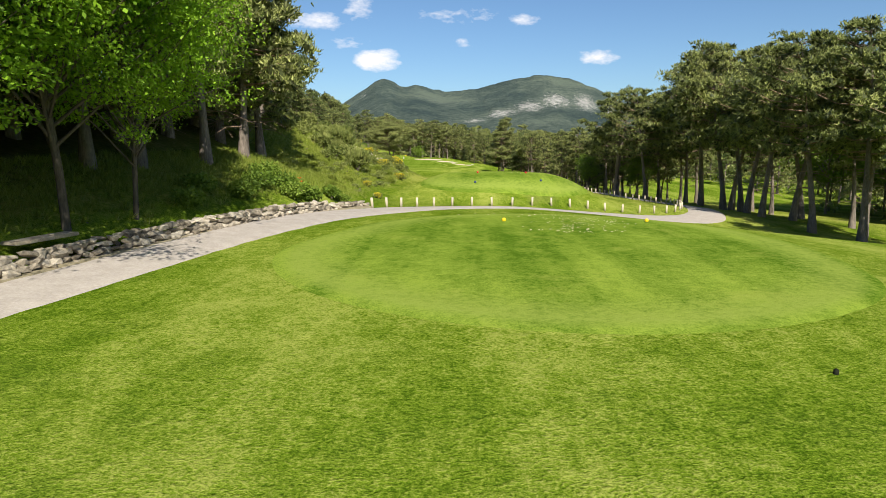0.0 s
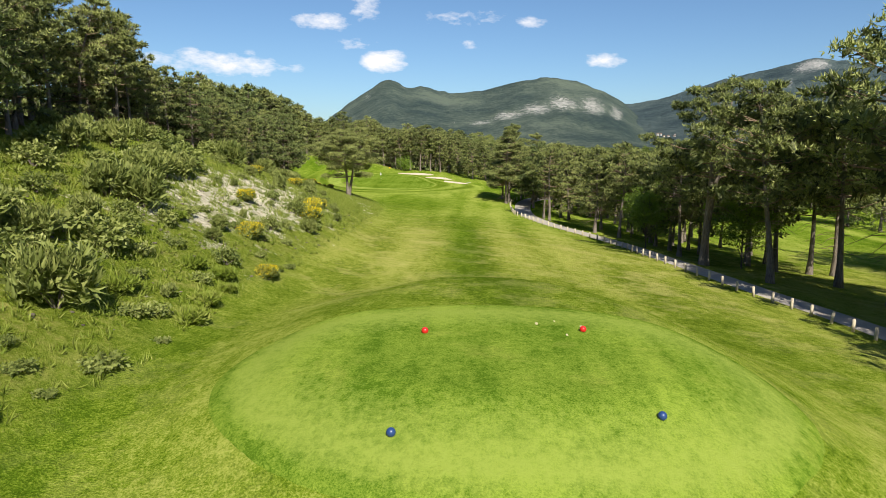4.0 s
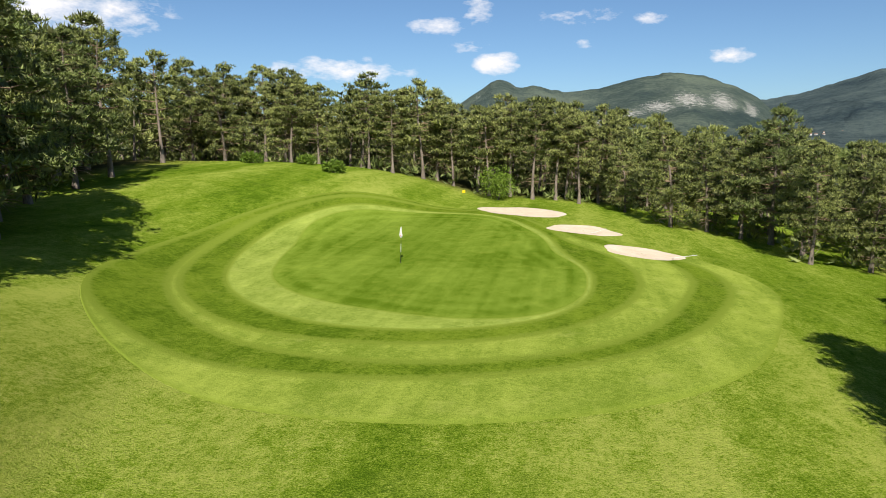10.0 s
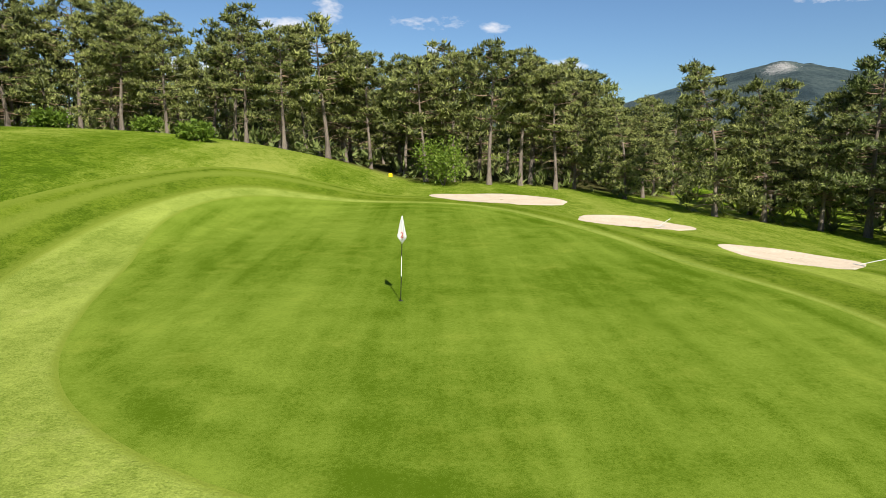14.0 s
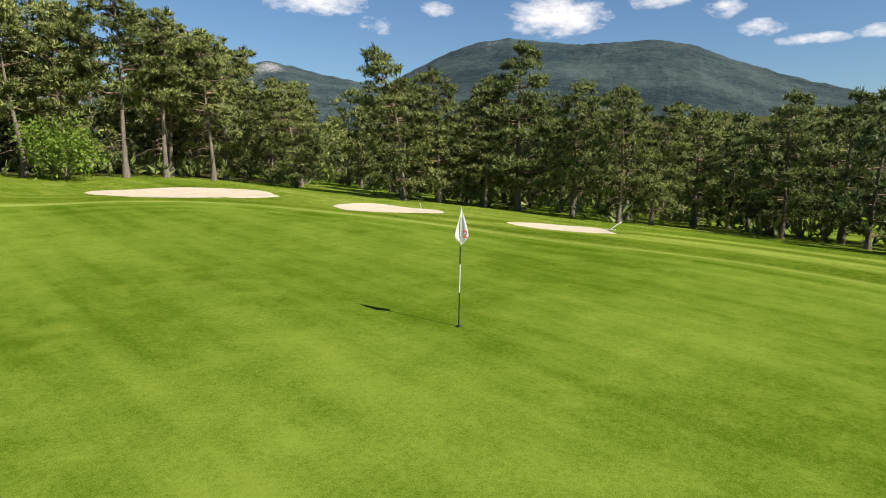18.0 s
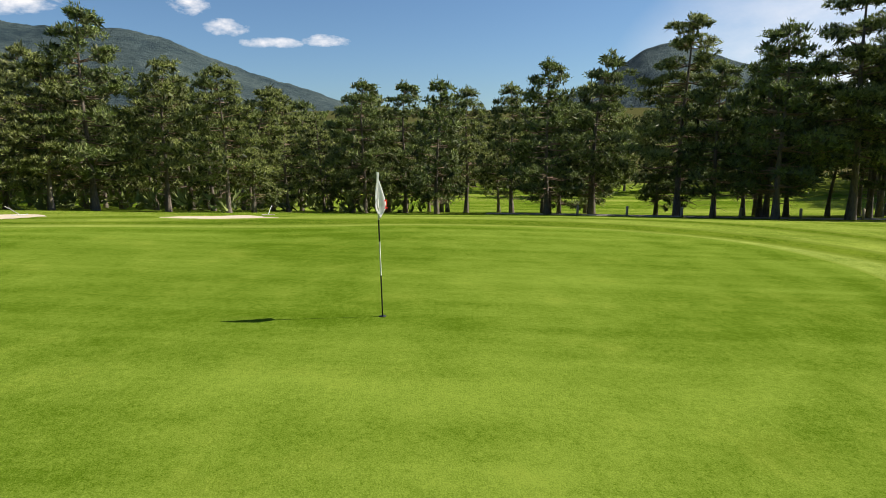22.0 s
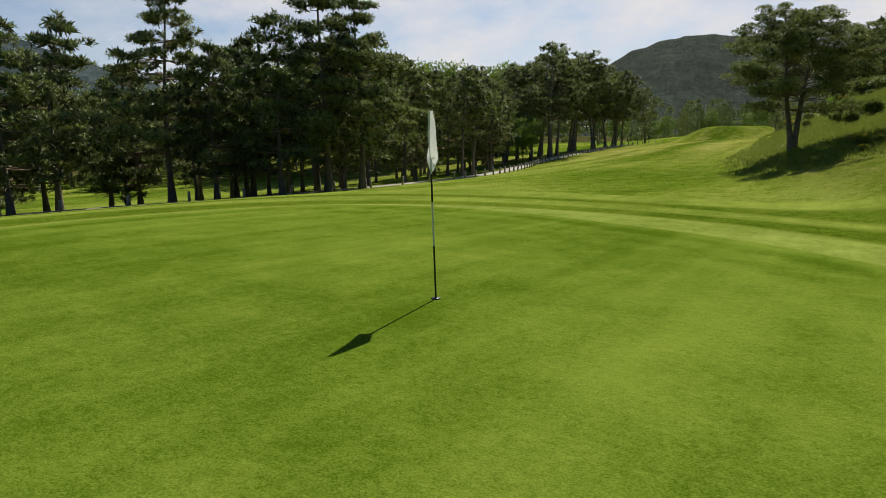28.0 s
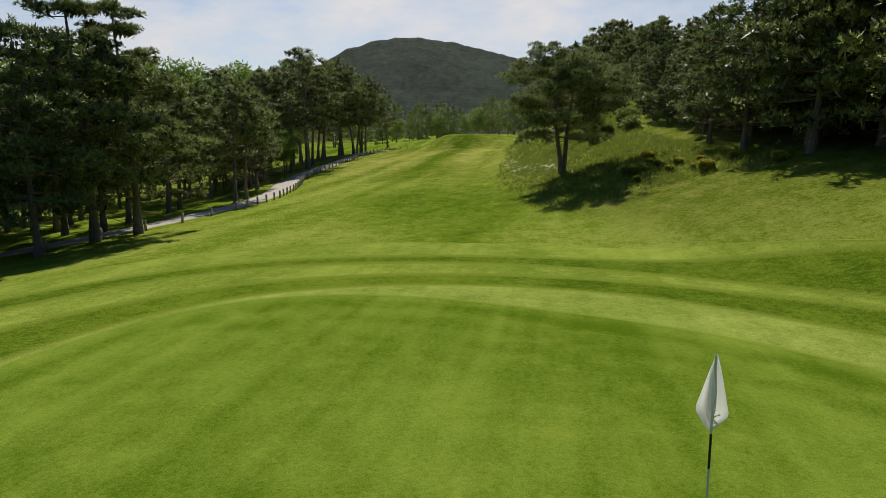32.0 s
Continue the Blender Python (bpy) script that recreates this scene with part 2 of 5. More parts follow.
def ground_material():
    n = Nodes("meadow_and_fairway")
    fine, tuft, mid, big = n.noise(20, 4.0, 0.8), n.noise(5.0, 4.0, 0.75), n.noise(0.9, 6.0, 0.72), n.noise(0.07, 4.0, 0.6)
    lane = n.noise(0.33, 1.5, 0.4, (1, 0.08, 1))
    f = n.math("ADD", n.math("ADD", n.math("MULTIPLY", fine, 0.54), n.math("MULTIPLY", tuft, 0.32)), n.math("ADD", n.math("MULTIPLY", mid, 0.24), n.math("MULTIPLY", big, 0.28)))
    f = n.math("ADD", f, n.math("MULTIPLY", n.math("SUBTRACT", lane, 0.5), 0.36))
    f = n.math("SUBTRACT", f, n.math("MULTIPLY", n.attr("lush"), n.math("ADD", 0.04, n.math("MULTIPLY", mid, 0.12))))
    f = n.math("ADD", f, n.math("MULTIPLY", n.math("SUBTRACT", n.noise(2.2, 5.0, 0.8, (1, 0.3, 1)), 0.5), 0.26))
    mown = n.ramp(f, (0.57, (0.052, 0.104, 0.005)), (0.69, (0.142, 0.212, 0.016)), (0.81, (0.285, 0.328, 0.062)))
    dry = n.math("MULTIPLY", n.math("SUBTRACT", n.noise(0.4, 7.0, 0.78), 0.49), 4.0, True)
    straw = n.ramp(f, (0.57, (0.082, 0.108, 0.012)), (0.69, (0.205, 0.222, 0.030)), (0.81, (0.35, 0.34, 0.085)))
    mown = n.mix(n.math("MULTIPLY", n.attr("parched"), 0.6), mown, straw)
    mown = n.mix(n.math("MULTIPLY", dry, n.attr("parched")), mown, (0.40, 0.365, 0.12))
    # unmown bank
    tall = n.noise(5.0, 6.0, 0.8)
    wild = n.ramp(n.math("ADD", n.math("MULTIPLY", tall, 0.6), n.math("MULTIPLY", n.noise(0.6, 5.0, 0.7), 0.45)), (0.40, (0.085, 0.130, 0.014)), (0.52, (0.190, 0.240, 0.028)), (0.64, (0.36, 0.345, 0.10)))
    col = n.mix(n.attr("wild"), mown, wild)
    # leaf litter under close trees, its colour darkened for the wood's shade
    shaded_litter = n.ramp(n.noise(3.0, 6.0, 0.8), (0.35, (0.022, 0.022, 0.010)), (0.65, (0.095, 0.070, 0.042)))
    col = n.mix(n.attr("shade_floor"), col, shaded_litter)
    patchy = n.math("ADD", n.math("MULTIPLY", n.noise(0.55, 7.0, 0.78), 1.9), n.math("MULTIPLY", n.noise(3.2, 5.0, 0.85), 0.5))
    stony = n.math("MULTIPLY", n.math("SUBTRACT", n.math("ADD", n.attr("scree"), patchy), 1.60), 4.5, True)
    rock = n.ramp(n.noise(2.6, 8.0, 0.8), (0.36, (0.34, 0.30, 0.18)), (0.58, (0.82, 0.75, 0.60)))
    col = n.mix(stony, col, rock)
    bump = n.math("ADD", fine, n.math("MULTIPLY", tuft, 2.0))
    bump = n.math("ADD", bump, n.math("MULTIPLY", n.attr("wild"), n.math("MULTIPLY", tall, 5.0)))
    return n.done(col, 1.0, bump, 0.035, spec=0.0)


def plain_grain(name, dark, light, scale=6.0, rough=0.85, depth=0.01, detail=6.0, spec=0.3, local=False, stretch=(1, 1, 1)):
    n = Nodes(name)
    g = n.noise(scale, detail, 0.7, stretch, local)
    w = n.noise(scale * 0.13, 4.0, 0.6, stretch, local)
    col = n.ramp(n.math("ADD", n.math("MULTIPLY", g, 0.6), n.math("MULTIPLY", w, 0.4)), (0.35, dark), (0.65, light))
    return n.done(col, rough, g, depth, spec=spec)


def foliage(name, dark, mid, light, glow, part=0.3):
    """Leaves or needles: each spray has its own shade, some light passes through."""
    n = Nodes(name)
    isl = n.node("ShaderNodeNewGeometry").outputs["Random Per Island"]
    own = n.node("ShaderNodeObjectInfo").outputs["Random"]
    f = n.math("ADD", n.math("MULTIPLY", isl, 0.42), n.math("ADD", n.math("MULTIPLY", n.noise(0.7, 4.0, 0.65), 0.5), n.math("MULTIPLY", own, 0.25)))
    col = n.ramp(f, (0.25, dark), (0.6, mid), (1.0, light))
    return n.done(col, 0.6, through=(glow, part), spec=0.25)


def varied_stone():
    """Rough limestone: every stone has its own tone, with lichen and dark seams."""
    n = Nodes("limestone_wall")
    g, w = n.noise(9, 7.0, 0.8), n.noise(2.2, 4.0, 0.6)
    own = n.node("ShaderNodeObjectInfo").outputs["Random"]
    f = n.math("ADD", n.math("MULTIPLY", g, 0.5), n.math("ADD", n.math("MULTIPLY", w, 0.3), n.math("MULTIPLY", own, 0.3)))
    col = n.ramp(f, (0.34, (0.07, 0.058, 0.042)), (0.55, (0.32, 0.275, 0.21)), (0.80, (0.62, 0.55, 0.44)))
    return n.done(col, 0.92, g, 0.05, spec=0.2)


GROUND = ground_material()
SAND = plain_grain("bunker_sand", (0.46, 0.37, 0.27), (0.66, 0.555, 0.425), 9, 0.95, 0.02)
ASPHALT = plain_grain("pale_worn_asphalt", (0.285, 0.25, 0.218), (0.43, 0.385, 0.34), 14, 0.9, 0.006)
STONE = varied_stone()
SOIL = plain_grain("dry_soil", (0.14, 0.12, 0.07), (0.34, 0.29, 0.19), 4, 0.95, 0.03)
POST = plain_grain("pale_weathered_post_wood", (0.30, 0.25, 0.175), (0.58, 0.51, 0.385), 9, 0.8, 0.004, stretch=(3, 3, 0.4))
BARK = plain_grain("grey_pine_bark", (0.085, 0.068, 0.056), (0.27, 0.225, 0.185), 7, 0.95, 0.06, stretch=(2, 2, 0.5))
BARK_DARK = plain_grain("dark_broadleaf_bark", (0.045, 0.038, 0.030), (0.15, 0.125, 0.10), 7, 0.95, 0.05, stretch=(2, 2, 0.5))
BARK_RED = plain_grain("orange_upper_bark", (0.13, 0.085, 0.058), (0.36, 0.25, 0.175), 7, 0.9, 0.04, stretch=(2, 2, 0.5))
NEEDLE = foliage("pine_needles", (0.050, 0.068, 0.018), (0.240, 0.264, 0.080), (0.42, 0.43, 0.155), (0.30, 0.38, 0.08), 0.15)
NEEDLE_DARK = foliage("dark_pine_needles", (0.036, 0.054, 0.016), (0.155, 0.194, 0.058), (0.31, 0.34, 0.115), (0.24, 0.33, 0.07), 0.13)
# inner crown needles: crown shade put into a darker colour
NEEDLE_SHADED = foliage("shaded_inner_needles", (0.024, 0.032, 0.011), (0.080, 0.094, 0.032), (0.17, 0.17, 0.07), (0.10, 0.13, 0.04), 0.08)
LEAF = foliage("bright_broad_leaves", (0.030, 0.070, 0.006), (0.17, 0.31, 0.016), (0.36, 0.54, 0.035), (0.36, 0.58, 0.03), 0.30)
BUSHLEAF = foliage("shrub_leaves", (0.085, 0.112, 0.026), (0.205, 0.235, 0.060), (0.38, 0.39, 0.13), (0.20, 0.27, 0.05), 0.28)
SHRUBGREEN = foliage("garden_shrub_leaves", (0.045, 0.085, 0.010), (0.125, 0.195, 0.022), (0.25, 0.33, 0.05), (0.24, 0.36, 0.04), 0.28)
BROOM = foliage("yellow_broom_flowers", (0.45, 0.36, 0.01), (0.72, 0.58, 0.01), (0.86, 0.72, 0.03), (0.7, 0.5, 0.02), 0.2)
WILDGRASS = foliage("tall_bank_grass", (0.10, 0.145, 0.014), (0.20, 0.255, 0.030), (0.36, 0.37, 0.10), (0.26, 0.32, 0.05), 0.3)
WOODS = foliage("distant_canopy", (0.048, 0.070, 0.016), (0.11, 0.145, 0.030), (0.21, 0.24, 0.058), (0.15, 0.20, 0.04), 0.15)


def mountain_material(name, low, high, cliff):
    n = Nodes(name)
    tree = n.noise(0.05, 8.0, 0.85)
    fold = n.noise(0.0035, 6.0, 0.65)
    col = n.ramp(n.math("ADD", n.math("MULTIPLY", tree, 0.55), n.math("MULTIPLY", fold, 0.5)), (0.46, low), (0.61, high))
    bare = n.math("MULTIPLY", n.math("SUBTRACT", n.math("ADD", n.attr("cliff"), n.math("MULTIPLY", n.noise(0.055, 10.0, 0.9), 2.5)), 1.85), 9.0, True)
    rock = n.ramp(n.noise(0.07, 8.0, 0.9), (0.40, (0.13, 0.14, 0.13)), (0.56, cliff))
    col = n.mix(bare, col, rock)
    return n.done(col, 0.95, n.math("ADD", tree, n.math("MULTIPLY", fold, 2.0)), 9.0, spec=0.05)


# distance haze is put into these two colours: paler, bluer woods
MOUNTAIN = mountain_material("hazed_wooded_mountain", (0.036, 0.056, 0.054), (0.112, 0.138, 0.106), (0.54, 0.52, 0.48))
MOUNTAIN_HAZED = mountain_material("hazed_far_mountain", (0.028, 0.046, 0.054), (0.090, 0.118, 0.112), (0.52, 0.50, 0.48))
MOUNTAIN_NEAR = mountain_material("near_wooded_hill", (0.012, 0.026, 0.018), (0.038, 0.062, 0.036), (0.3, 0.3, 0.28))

# ---------------------------------------------------------------- mesh helpers


def mesh_of(name, verts, faces, material, smooth=False):
    me = bpy.data.meshes.new(name)
    v = np.asarray(verts, np.float32)
    me.vertices.add(len(v))
    me.vertices.foreach_set("co", v.ravel())
    f = np.asarray(faces, np.int32)
    k = f.shape[1]
    me.loops.add(f.size)
    me.loops.foreach_set("vertex_index", f.ravel())
    me.polygons.add(len(f))
    me.polygons.foreach_set("loop_start", np.arange(0, f.size, k, dtype=np.int32))
    me.polygons.foreach_set("loop_total", np.full(len(f), k, np.int32))
    me.update(calc_edges=True)
    me.validate()
    if smooth:
        me.polygons.foreach_set("use_smooth", np.ones(len(me.polygons), bool))
    if material:
        me.materials.append(material)
    return me


def holds(parent, child):
    child.parent = parent
    return child


def part(name, data, parent, label=""):
    """One mesh as a part of a thing."""
    ob = new(name, data)
    ob.parent = parent
    if label:
        ob["label"] = label
    return ob


def from_bm(name, bm, material, smooth=False):
    me = bpy.data.meshes.new(name)
    bm.to_mesh(me)
    bm.free()
    if smooth:
        for p in me.polygons:
            p.use_smooth = True
    me.materials.append(material)
    return me


def add_float(me, name, values):
    a = me.attributes.new(name, "FLOAT", "POINT")
    a.data.foreach_set("value", np.asarray(values, np.float32))


def grid_faces(nu, nv, wrap=False):
    i, j = np.meshgrid(np.arange(nu if wrap else nu - 1), np.arange(nv - 1), indexing="ij")
    i, j = i.ravel(), j.ravel()
    k = (i + 1) % nu
    return np.stack([i * nv + j, k * nv + j, k * nv + j + 1, i * nv + j + 1], 1)


def ring_radius(theta, table):
    """Radius by bearing from twelve even steps, smoothly closed."""
    t = np.array(table, float)
    u = (np.asarray(theta) / (2 * math.pi) * len(t)) % len(t)
    i = np.floor(u).astype(int)
    s = u - i
    p0, p1, p2, p3 = (t[(i + d) % len(t)] for d in (-1, 0, 1, 2))
    return 0.5 * (2 * p1 + (p2 - p0) * s + (2 * p0 - 5 * p1 + 4 * p2 - p3) * s**2 + (3 * p1 - p0 - 3 * p2 + p3) * s**3)


def sheet(name, centre, inner, outer, material, lift, label, category, rings=14, spokes=168, tuck=False):
    """A mown area that follows the land between two closed outlines."""
    th = np.linspace(0, 2 * math.pi, spokes, endpoint=False)
    r1 = ring_radius(th, outer)
    r0 = ring_radius(th, inner) if inner is not None else np.full_like(r1, 0.0008)
    s = np.linspace(0, 1, rings)
    r = r0[:, None] + (r1 - r0)[:, None] * s
    x, y = centre[0] + r * np.cos(th)[:, None], centre[1] + r * np.sin(th)[:, None]
    z = land(x, y) + lift
    if tuck:
        z[:, -1] -= 0.075
    me = mesh_of(name, np.stack([x, y, z], -1).reshape(-1, 3), grid_faces(spokes, rings, True), material, True)
    wide = 0.3 if material in (GREEN, COLLAR) else (3.4 if material is TEE else 0.5)
    rim = np.clip(1 - (r1[:, None] - r) / wide, 0, 1)
    if material is TEE:
        rim = rim * np.clip((r1[:, None] - r) / 0.8, 0, 1)
    if inner is not None:
        rim = np.maximum(rim, np.clip(1 - (r - r0[:, None]) / wide, 0, 1))
    add_float(me, "rim", rim.ravel())
    add_float(me, "inset", (r1[:, None] - r).ravel())
    return tagged(new(name, me), label, category, kind="structure")


def tube(points, radii, sides=7):
    """A bent tapered limb. Returns verts, quads."""
    p = np.asarray(points, float)
    d = np.gradient(p, axis=0)
    d /= np.linalg.norm(d, axis=1)[:, None] + 1e-9
    ref = np.array([1.0, 0.1, 0.0]) if abs(d[0][2]) > 0.6 else np.array([0.0, 0.0, 1.0])
    u = np.cross(d, ref)
    u /= np.linalg.norm(u, axis=1)[:, None] + 1e-9
    v = np.cross(d, u)
    a = np.linspace(0, 2 * math.pi, sides, endpoint=False)
    ring = (np.cos(a)[None, :, None] * u[:, None] + np.sin(a)[None, :, None] * v[:, None]) * np.asarray(radii)[:, None, None]
    verts = (p[:, None] + ring).reshape(-1, 3)
    n = len(p)
    f = []
    for i in range(n - 1):
        for j in range(sides):
            k = (j + 1) % sides
            f.append((i * sides + j, i * sides + k, (i + 1) * sides + k, (i + 1) * sides + j))
    return verts, np.array(f)


def gather(pieces):
    vs, fs, o = [], [], 0
    for v, f in pieces:
        vs.append(v)
        fs.append(np.asarray(f) + o)
        o += len(v)
    return np.concatenate(vs), np.concatenate(fs)


def sprays(rng, centres, size, per, long, wide, up=0.5, out=0.6, core=None):
    """Sprays of narrow blades round the given points: three blades to a spray."""
    n = len(centres) * per
    c = np.repeat(centres, per, 0)
    sz = np.repeat(size, per, 0)
    d = rng.normal(size=(n, 3))
    d /= np.linalg.norm(d, axis=1)[:, None]
    rad = rng.random(n) ** 0.45
    base = c + d * sz * rad[:, None]
    grow = d * out + np.array([0, 0, up]) + rng.normal(size=(n, 3)) * 0.55
    grow /= np.linalg.norm(grow, axis=1)[:, None]
    side = np.cross(grow, rng.normal(size=(n, 3)))
    side /= np.linalg.norm(side, axis=1)[:, None] + 1e-9
    lift = np.cross(side, grow)
    L = long * (0.6 + 0.8 * rng.random(n))[:, None]
    W = wide * (0.7 + 0.6 * rng.random(n))[:, None]
    tip0 = base + grow * L
    tip1 = base + (grow * 0.88 + side * 0.46) * L
    tip2 = base + (grow * 0.88 - side * 0.46 + lift * 0.3) * L
    b1, b2 = base + side * W, base - side * W
    b3 = base - grow * L * 0.25 + lift * W
    v = np.stack([b1, b2, b3, tip0, tip1, tip2], 1).reshape(-1, 3)
    o = (np.arange(n) * 6)[:, None]
    f = np.stack([o + [0, 3, 1], o + [0, 4, 2], o + [1, 2, 5]], 1).reshape(-1, 3)
    return v, f


def tufts(rng, centres, size, per, long, wide):
    """Needle tufts on the upper shell of flat pads: three needles spread from a common base."""
    n = len(centres) * per
    c, sz = np.repeat(centres, per, 0), np.repeat(size, per, 0)
    d = rng.normal(size=(n, 3))
    d /= np.linalg.norm(d, axis=1)[:, None]
    d[:, 2] = np.where(rng.random(n) < 0.6, np.abs(d[:, 2]), d[:, 2])
    base = c + d * sz * (rng.random(n) ** 0.33)[:, None]
    grow = d * 0.5 + np.array([0, 0, 0.6]) + rng.normal(size=(n, 3)) * 0.4
    grow /= np.linalg.norm(grow, axis=1)[:, None]
    side = np.cross(grow, rng.normal(size=(n, 3)))
    side /= np.linalg.norm(side, axis=1)[:, None] + 1e-9
    lift = np.cross(side, grow)
    L = long * (0.6 + 0.8 * rng.random(n))[:, None]
    W = wide * (0.7 + 0.6 * rng.random(n))[:, None]
    ring = [side * math.cos(k * 2.0944) + lift * math.sin(k * 2.0944) for k in range(3)]
    feet = [base + q * W for q in ring]
    tips = [base + (grow * 0.75 - q * 0.62) * L for q in ring]
    v = np.stack(feet + tips, 1).reshape(-1, 3)
    o = (np.arange(n) * 6)[:, None]
    f = np.stack([o + [1, 2, 3], o + [2, 0, 4], o + [0, 1, 5]], 1).reshape(-1, 3)
    return v, f


def leaves(rng, centres, size, per, long, wide, droop=0.1):
    """Broad leaves (two triangles each) scattered in clumps."""
    n = len(centres) * per
    c, sz = np.repeat(centres, per, 0), np.repeat(size, per, 0)
    d = rng.normal(size=(n, 3))
    d /= np.linalg.norm(d, axis=1)[:, None]
    base = c + d * sz * (rng.random(n) ** 0.4)[:, None]
    grow = d * 0.6 + rng.normal(size=(n, 3)) * 0.6 - np.array([0, 0, droop])
    grow /= np.linalg.norm(grow, axis=1)[:, None]
    side = np.cross(grow, rng.normal(size=(n, 3)) * 0.6 + np.array([0, 0, 1.0]))
    side /= np.linalg.norm(side, axis=1)[:, None] + 1e-9
    L, W = long * (0.6 + 0.8 * rng.random(n))[:, None], wide * (0.7 + 0.6 * rng.random(n))[:, None]
    v = np.stack([base, base + grow * L * 0.5 + side * W, base + grow * L, base + grow * L * 0.5 - side * W], 1).reshape(-1, 3)
    o = (np.arange(n) * 4)[:, None]
    f = np.stack([o + [0, 1, 2], o + [0, 2, 3]], 1).reshape(-1, 3)
    return v, f


# ---------------------------------------------------------------- lie of the land
def keyed(y, keys):
    """Smooth profile through a few (place, value) pairs."""
    ks = np.array(keys, float)
    y = np.asarray(y, float)
    a, v = ks[:, 0], ks[:, 1]
    m = np.gradient(v, a)
    i = np.clip(np.searchsorted(a, y) - 1, 0, len(a) - 2)
    w = a[i + 1] - a[i]
    s = np.clip((y - a[i]) / w, 0, 1)
    h00, h10 = 2 * s**3 - 3 * s**2 + 1, s**3 - 2 * s**2 + s
    h01, h11 = -2 * s**3 + 3 * s**2, s**3 - s**2
    return h00 * v[i] + h10 * w * m[i] + h01 * v[i + 1] + h11 * w * m[i + 1]


def soft(d, k):
    """Ramp that starts softly over about k metres."""
    d = np.asarray(d, float) / k
    return k * np.logaddexp(0, np.clip(d * 2, -60, 400)) / 2


SPINE = [(-60, 5.6), (-20, 5.7), (0, 5.75), (25, 5.85), (34, 5.4), (42, 4.95), (52, 4.95), (68, 4.55), (80, 4.35), (95, 3.55), (106, 3.2), (120, 2.95), (135, 3.05), (157, 3.75), (178, 4.5), (200, 5.0), (260, 5.0)]
FOOT = [(-40, -11), (0, -10.6), (14, -9.9), (22, -8.1), (30, -6.7), (36, -5.2), (46, -4.6), (60, -4.2), (80, -4.0), (100, -5), (116, -7), (135, -14), (157, -24), (170, -20), (182, -16), (200, -14), (260, -14)]
FALL = [(-40, 8), (25, 9), (34, 6), (43, 4), (50, 7), (62, 5.5), (78, 3), (100, 2.5), (135, 1.5), (150, 0), (157, -1.6), (165, -3.4), (185, -5.4), (205, -5), (260, -2)]
# sand bunkers: centre, turn, half length, half width, depth
BUNKERS = [(-8.2, 180.6, -0.42, 4.5, 2.9, 0.16), (-2.7, 172.0, 0.1, 3.0, 2.3, 0.15), (1.05, 164.8, 0.0, 2.7, 2.2, 0.15)]
CAP = [(-40, 9), (100, 9), (125, 8), (150, 5), (165, 4.4), (190, 4.2), (205, 3), (260, 3)]
STEEP = [(-40, 0.35), (20, 0.4), (40, 0.55), (80, 0.6), (100, 0.4), (116, 0.32), (157, 0.38), (180, 0.44), (205, 0.2), (260, 0.2)]


def land(x, y):
    """Height of the ground, in metres."""
    x, y = np.asarray(x, float), np.asarray(y, float)
    z = keyed(np.clip(y, -60, 260), SPINE)
    yc = np.clip(y, -40, 260)
    up = soft(keyed(yc, FOOT) - x, 2.0) * keyed(yc, STEEP)
    step = np.clip((keyed(yc, FOOT) - x) / 0.6, 0, 1) * np.clip((37 - y) / 4, 0, 1)
    cap = keyed(yc, CAP)
    z = z + 0.42 * step + cap * np.tanh(up / cap)
    down = soft(x - keyed(yc, FALL), 3.0) - soft(x - 48, 6.0)
    z = z - 0.108 * down
    # raised forward tee
    far = np.hypot((x - 4.0) / 10.0, (y - 49.0) / np.where(y > 49, 17.0, 7.6))
    rim = np.clip((1.0 - far) / 0.62, 0, 1)
    z = z + 1.75 * rim * rim * (3 - 2 * rim)
    for bx, by, turn, a, b, depth in BUNKERS:
        c, s = math.cos(turn), math.sin(turn)
        u, v = (x - bx) * c + (y - by) * s, (y - by) * c - (x - bx) * s
        q = (u / a) ** 2 + (v / b) ** 2
        z = z - depth * np.clip(1.15 - q, 0, 1) ** 0.7
    return z


# ---------------------------------------------------------------- the ground and what is laid on it
def ground_axis(lo, hi, step, far):
    mid = np.arange(lo, hi + step, step)
    ext = np.geomspace(step * 1.3, far, 34)
    return np.concatenate([(lo - ext)[::-1], mid, mid[-1] + ext])


gx, gy = ground_axis(-46, 56, 0.8, 4600), ground_axis(-12, 208, 0.8, 4600)
GX, GY = np.meshgrid(gx, gy, indexing="ij")
GZ = land(GX, GY)
wildness = np.clip((keyed(np.clip(GY, -40, 260), FOOT) - 0.6 - GX) / 2.5, 0, 1)
wildness *= 1 - np.clip((GY - 128) / 14, 0, 1) * np.clip((GX + 44) / 3, 0, 1)
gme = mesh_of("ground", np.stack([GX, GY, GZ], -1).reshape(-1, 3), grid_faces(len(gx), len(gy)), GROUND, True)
add_float(gme, "wild", wildness.ravel())
scree = np.exp(-(((GX + 10.0) / 4.2) ** 2) - ((GY - 72) / 18) ** 2) * 0.69
scree = np.maximum(scree, 0.72 * np.exp(-(((GX + 11.2) / 2.2) ** 2) - ((GY - 85) / 4.5) ** 2))
worn_x = np.interp(GY, [94, 102, 106, 110, 114], [-6.2, -7.6, -8.6, -10.8, -12.6])
scree = np.maximum(scree, 0.63 * np.exp(-(((GX - worn_x) / np.where(GY > 106, 1.9, 0.6)) ** 2)) * np.clip((GY - 93) / 4, 0, 1) * np.clip((115 - GY) / 3, 0, 1))
add_float(gme, "scree", scree.ravel())
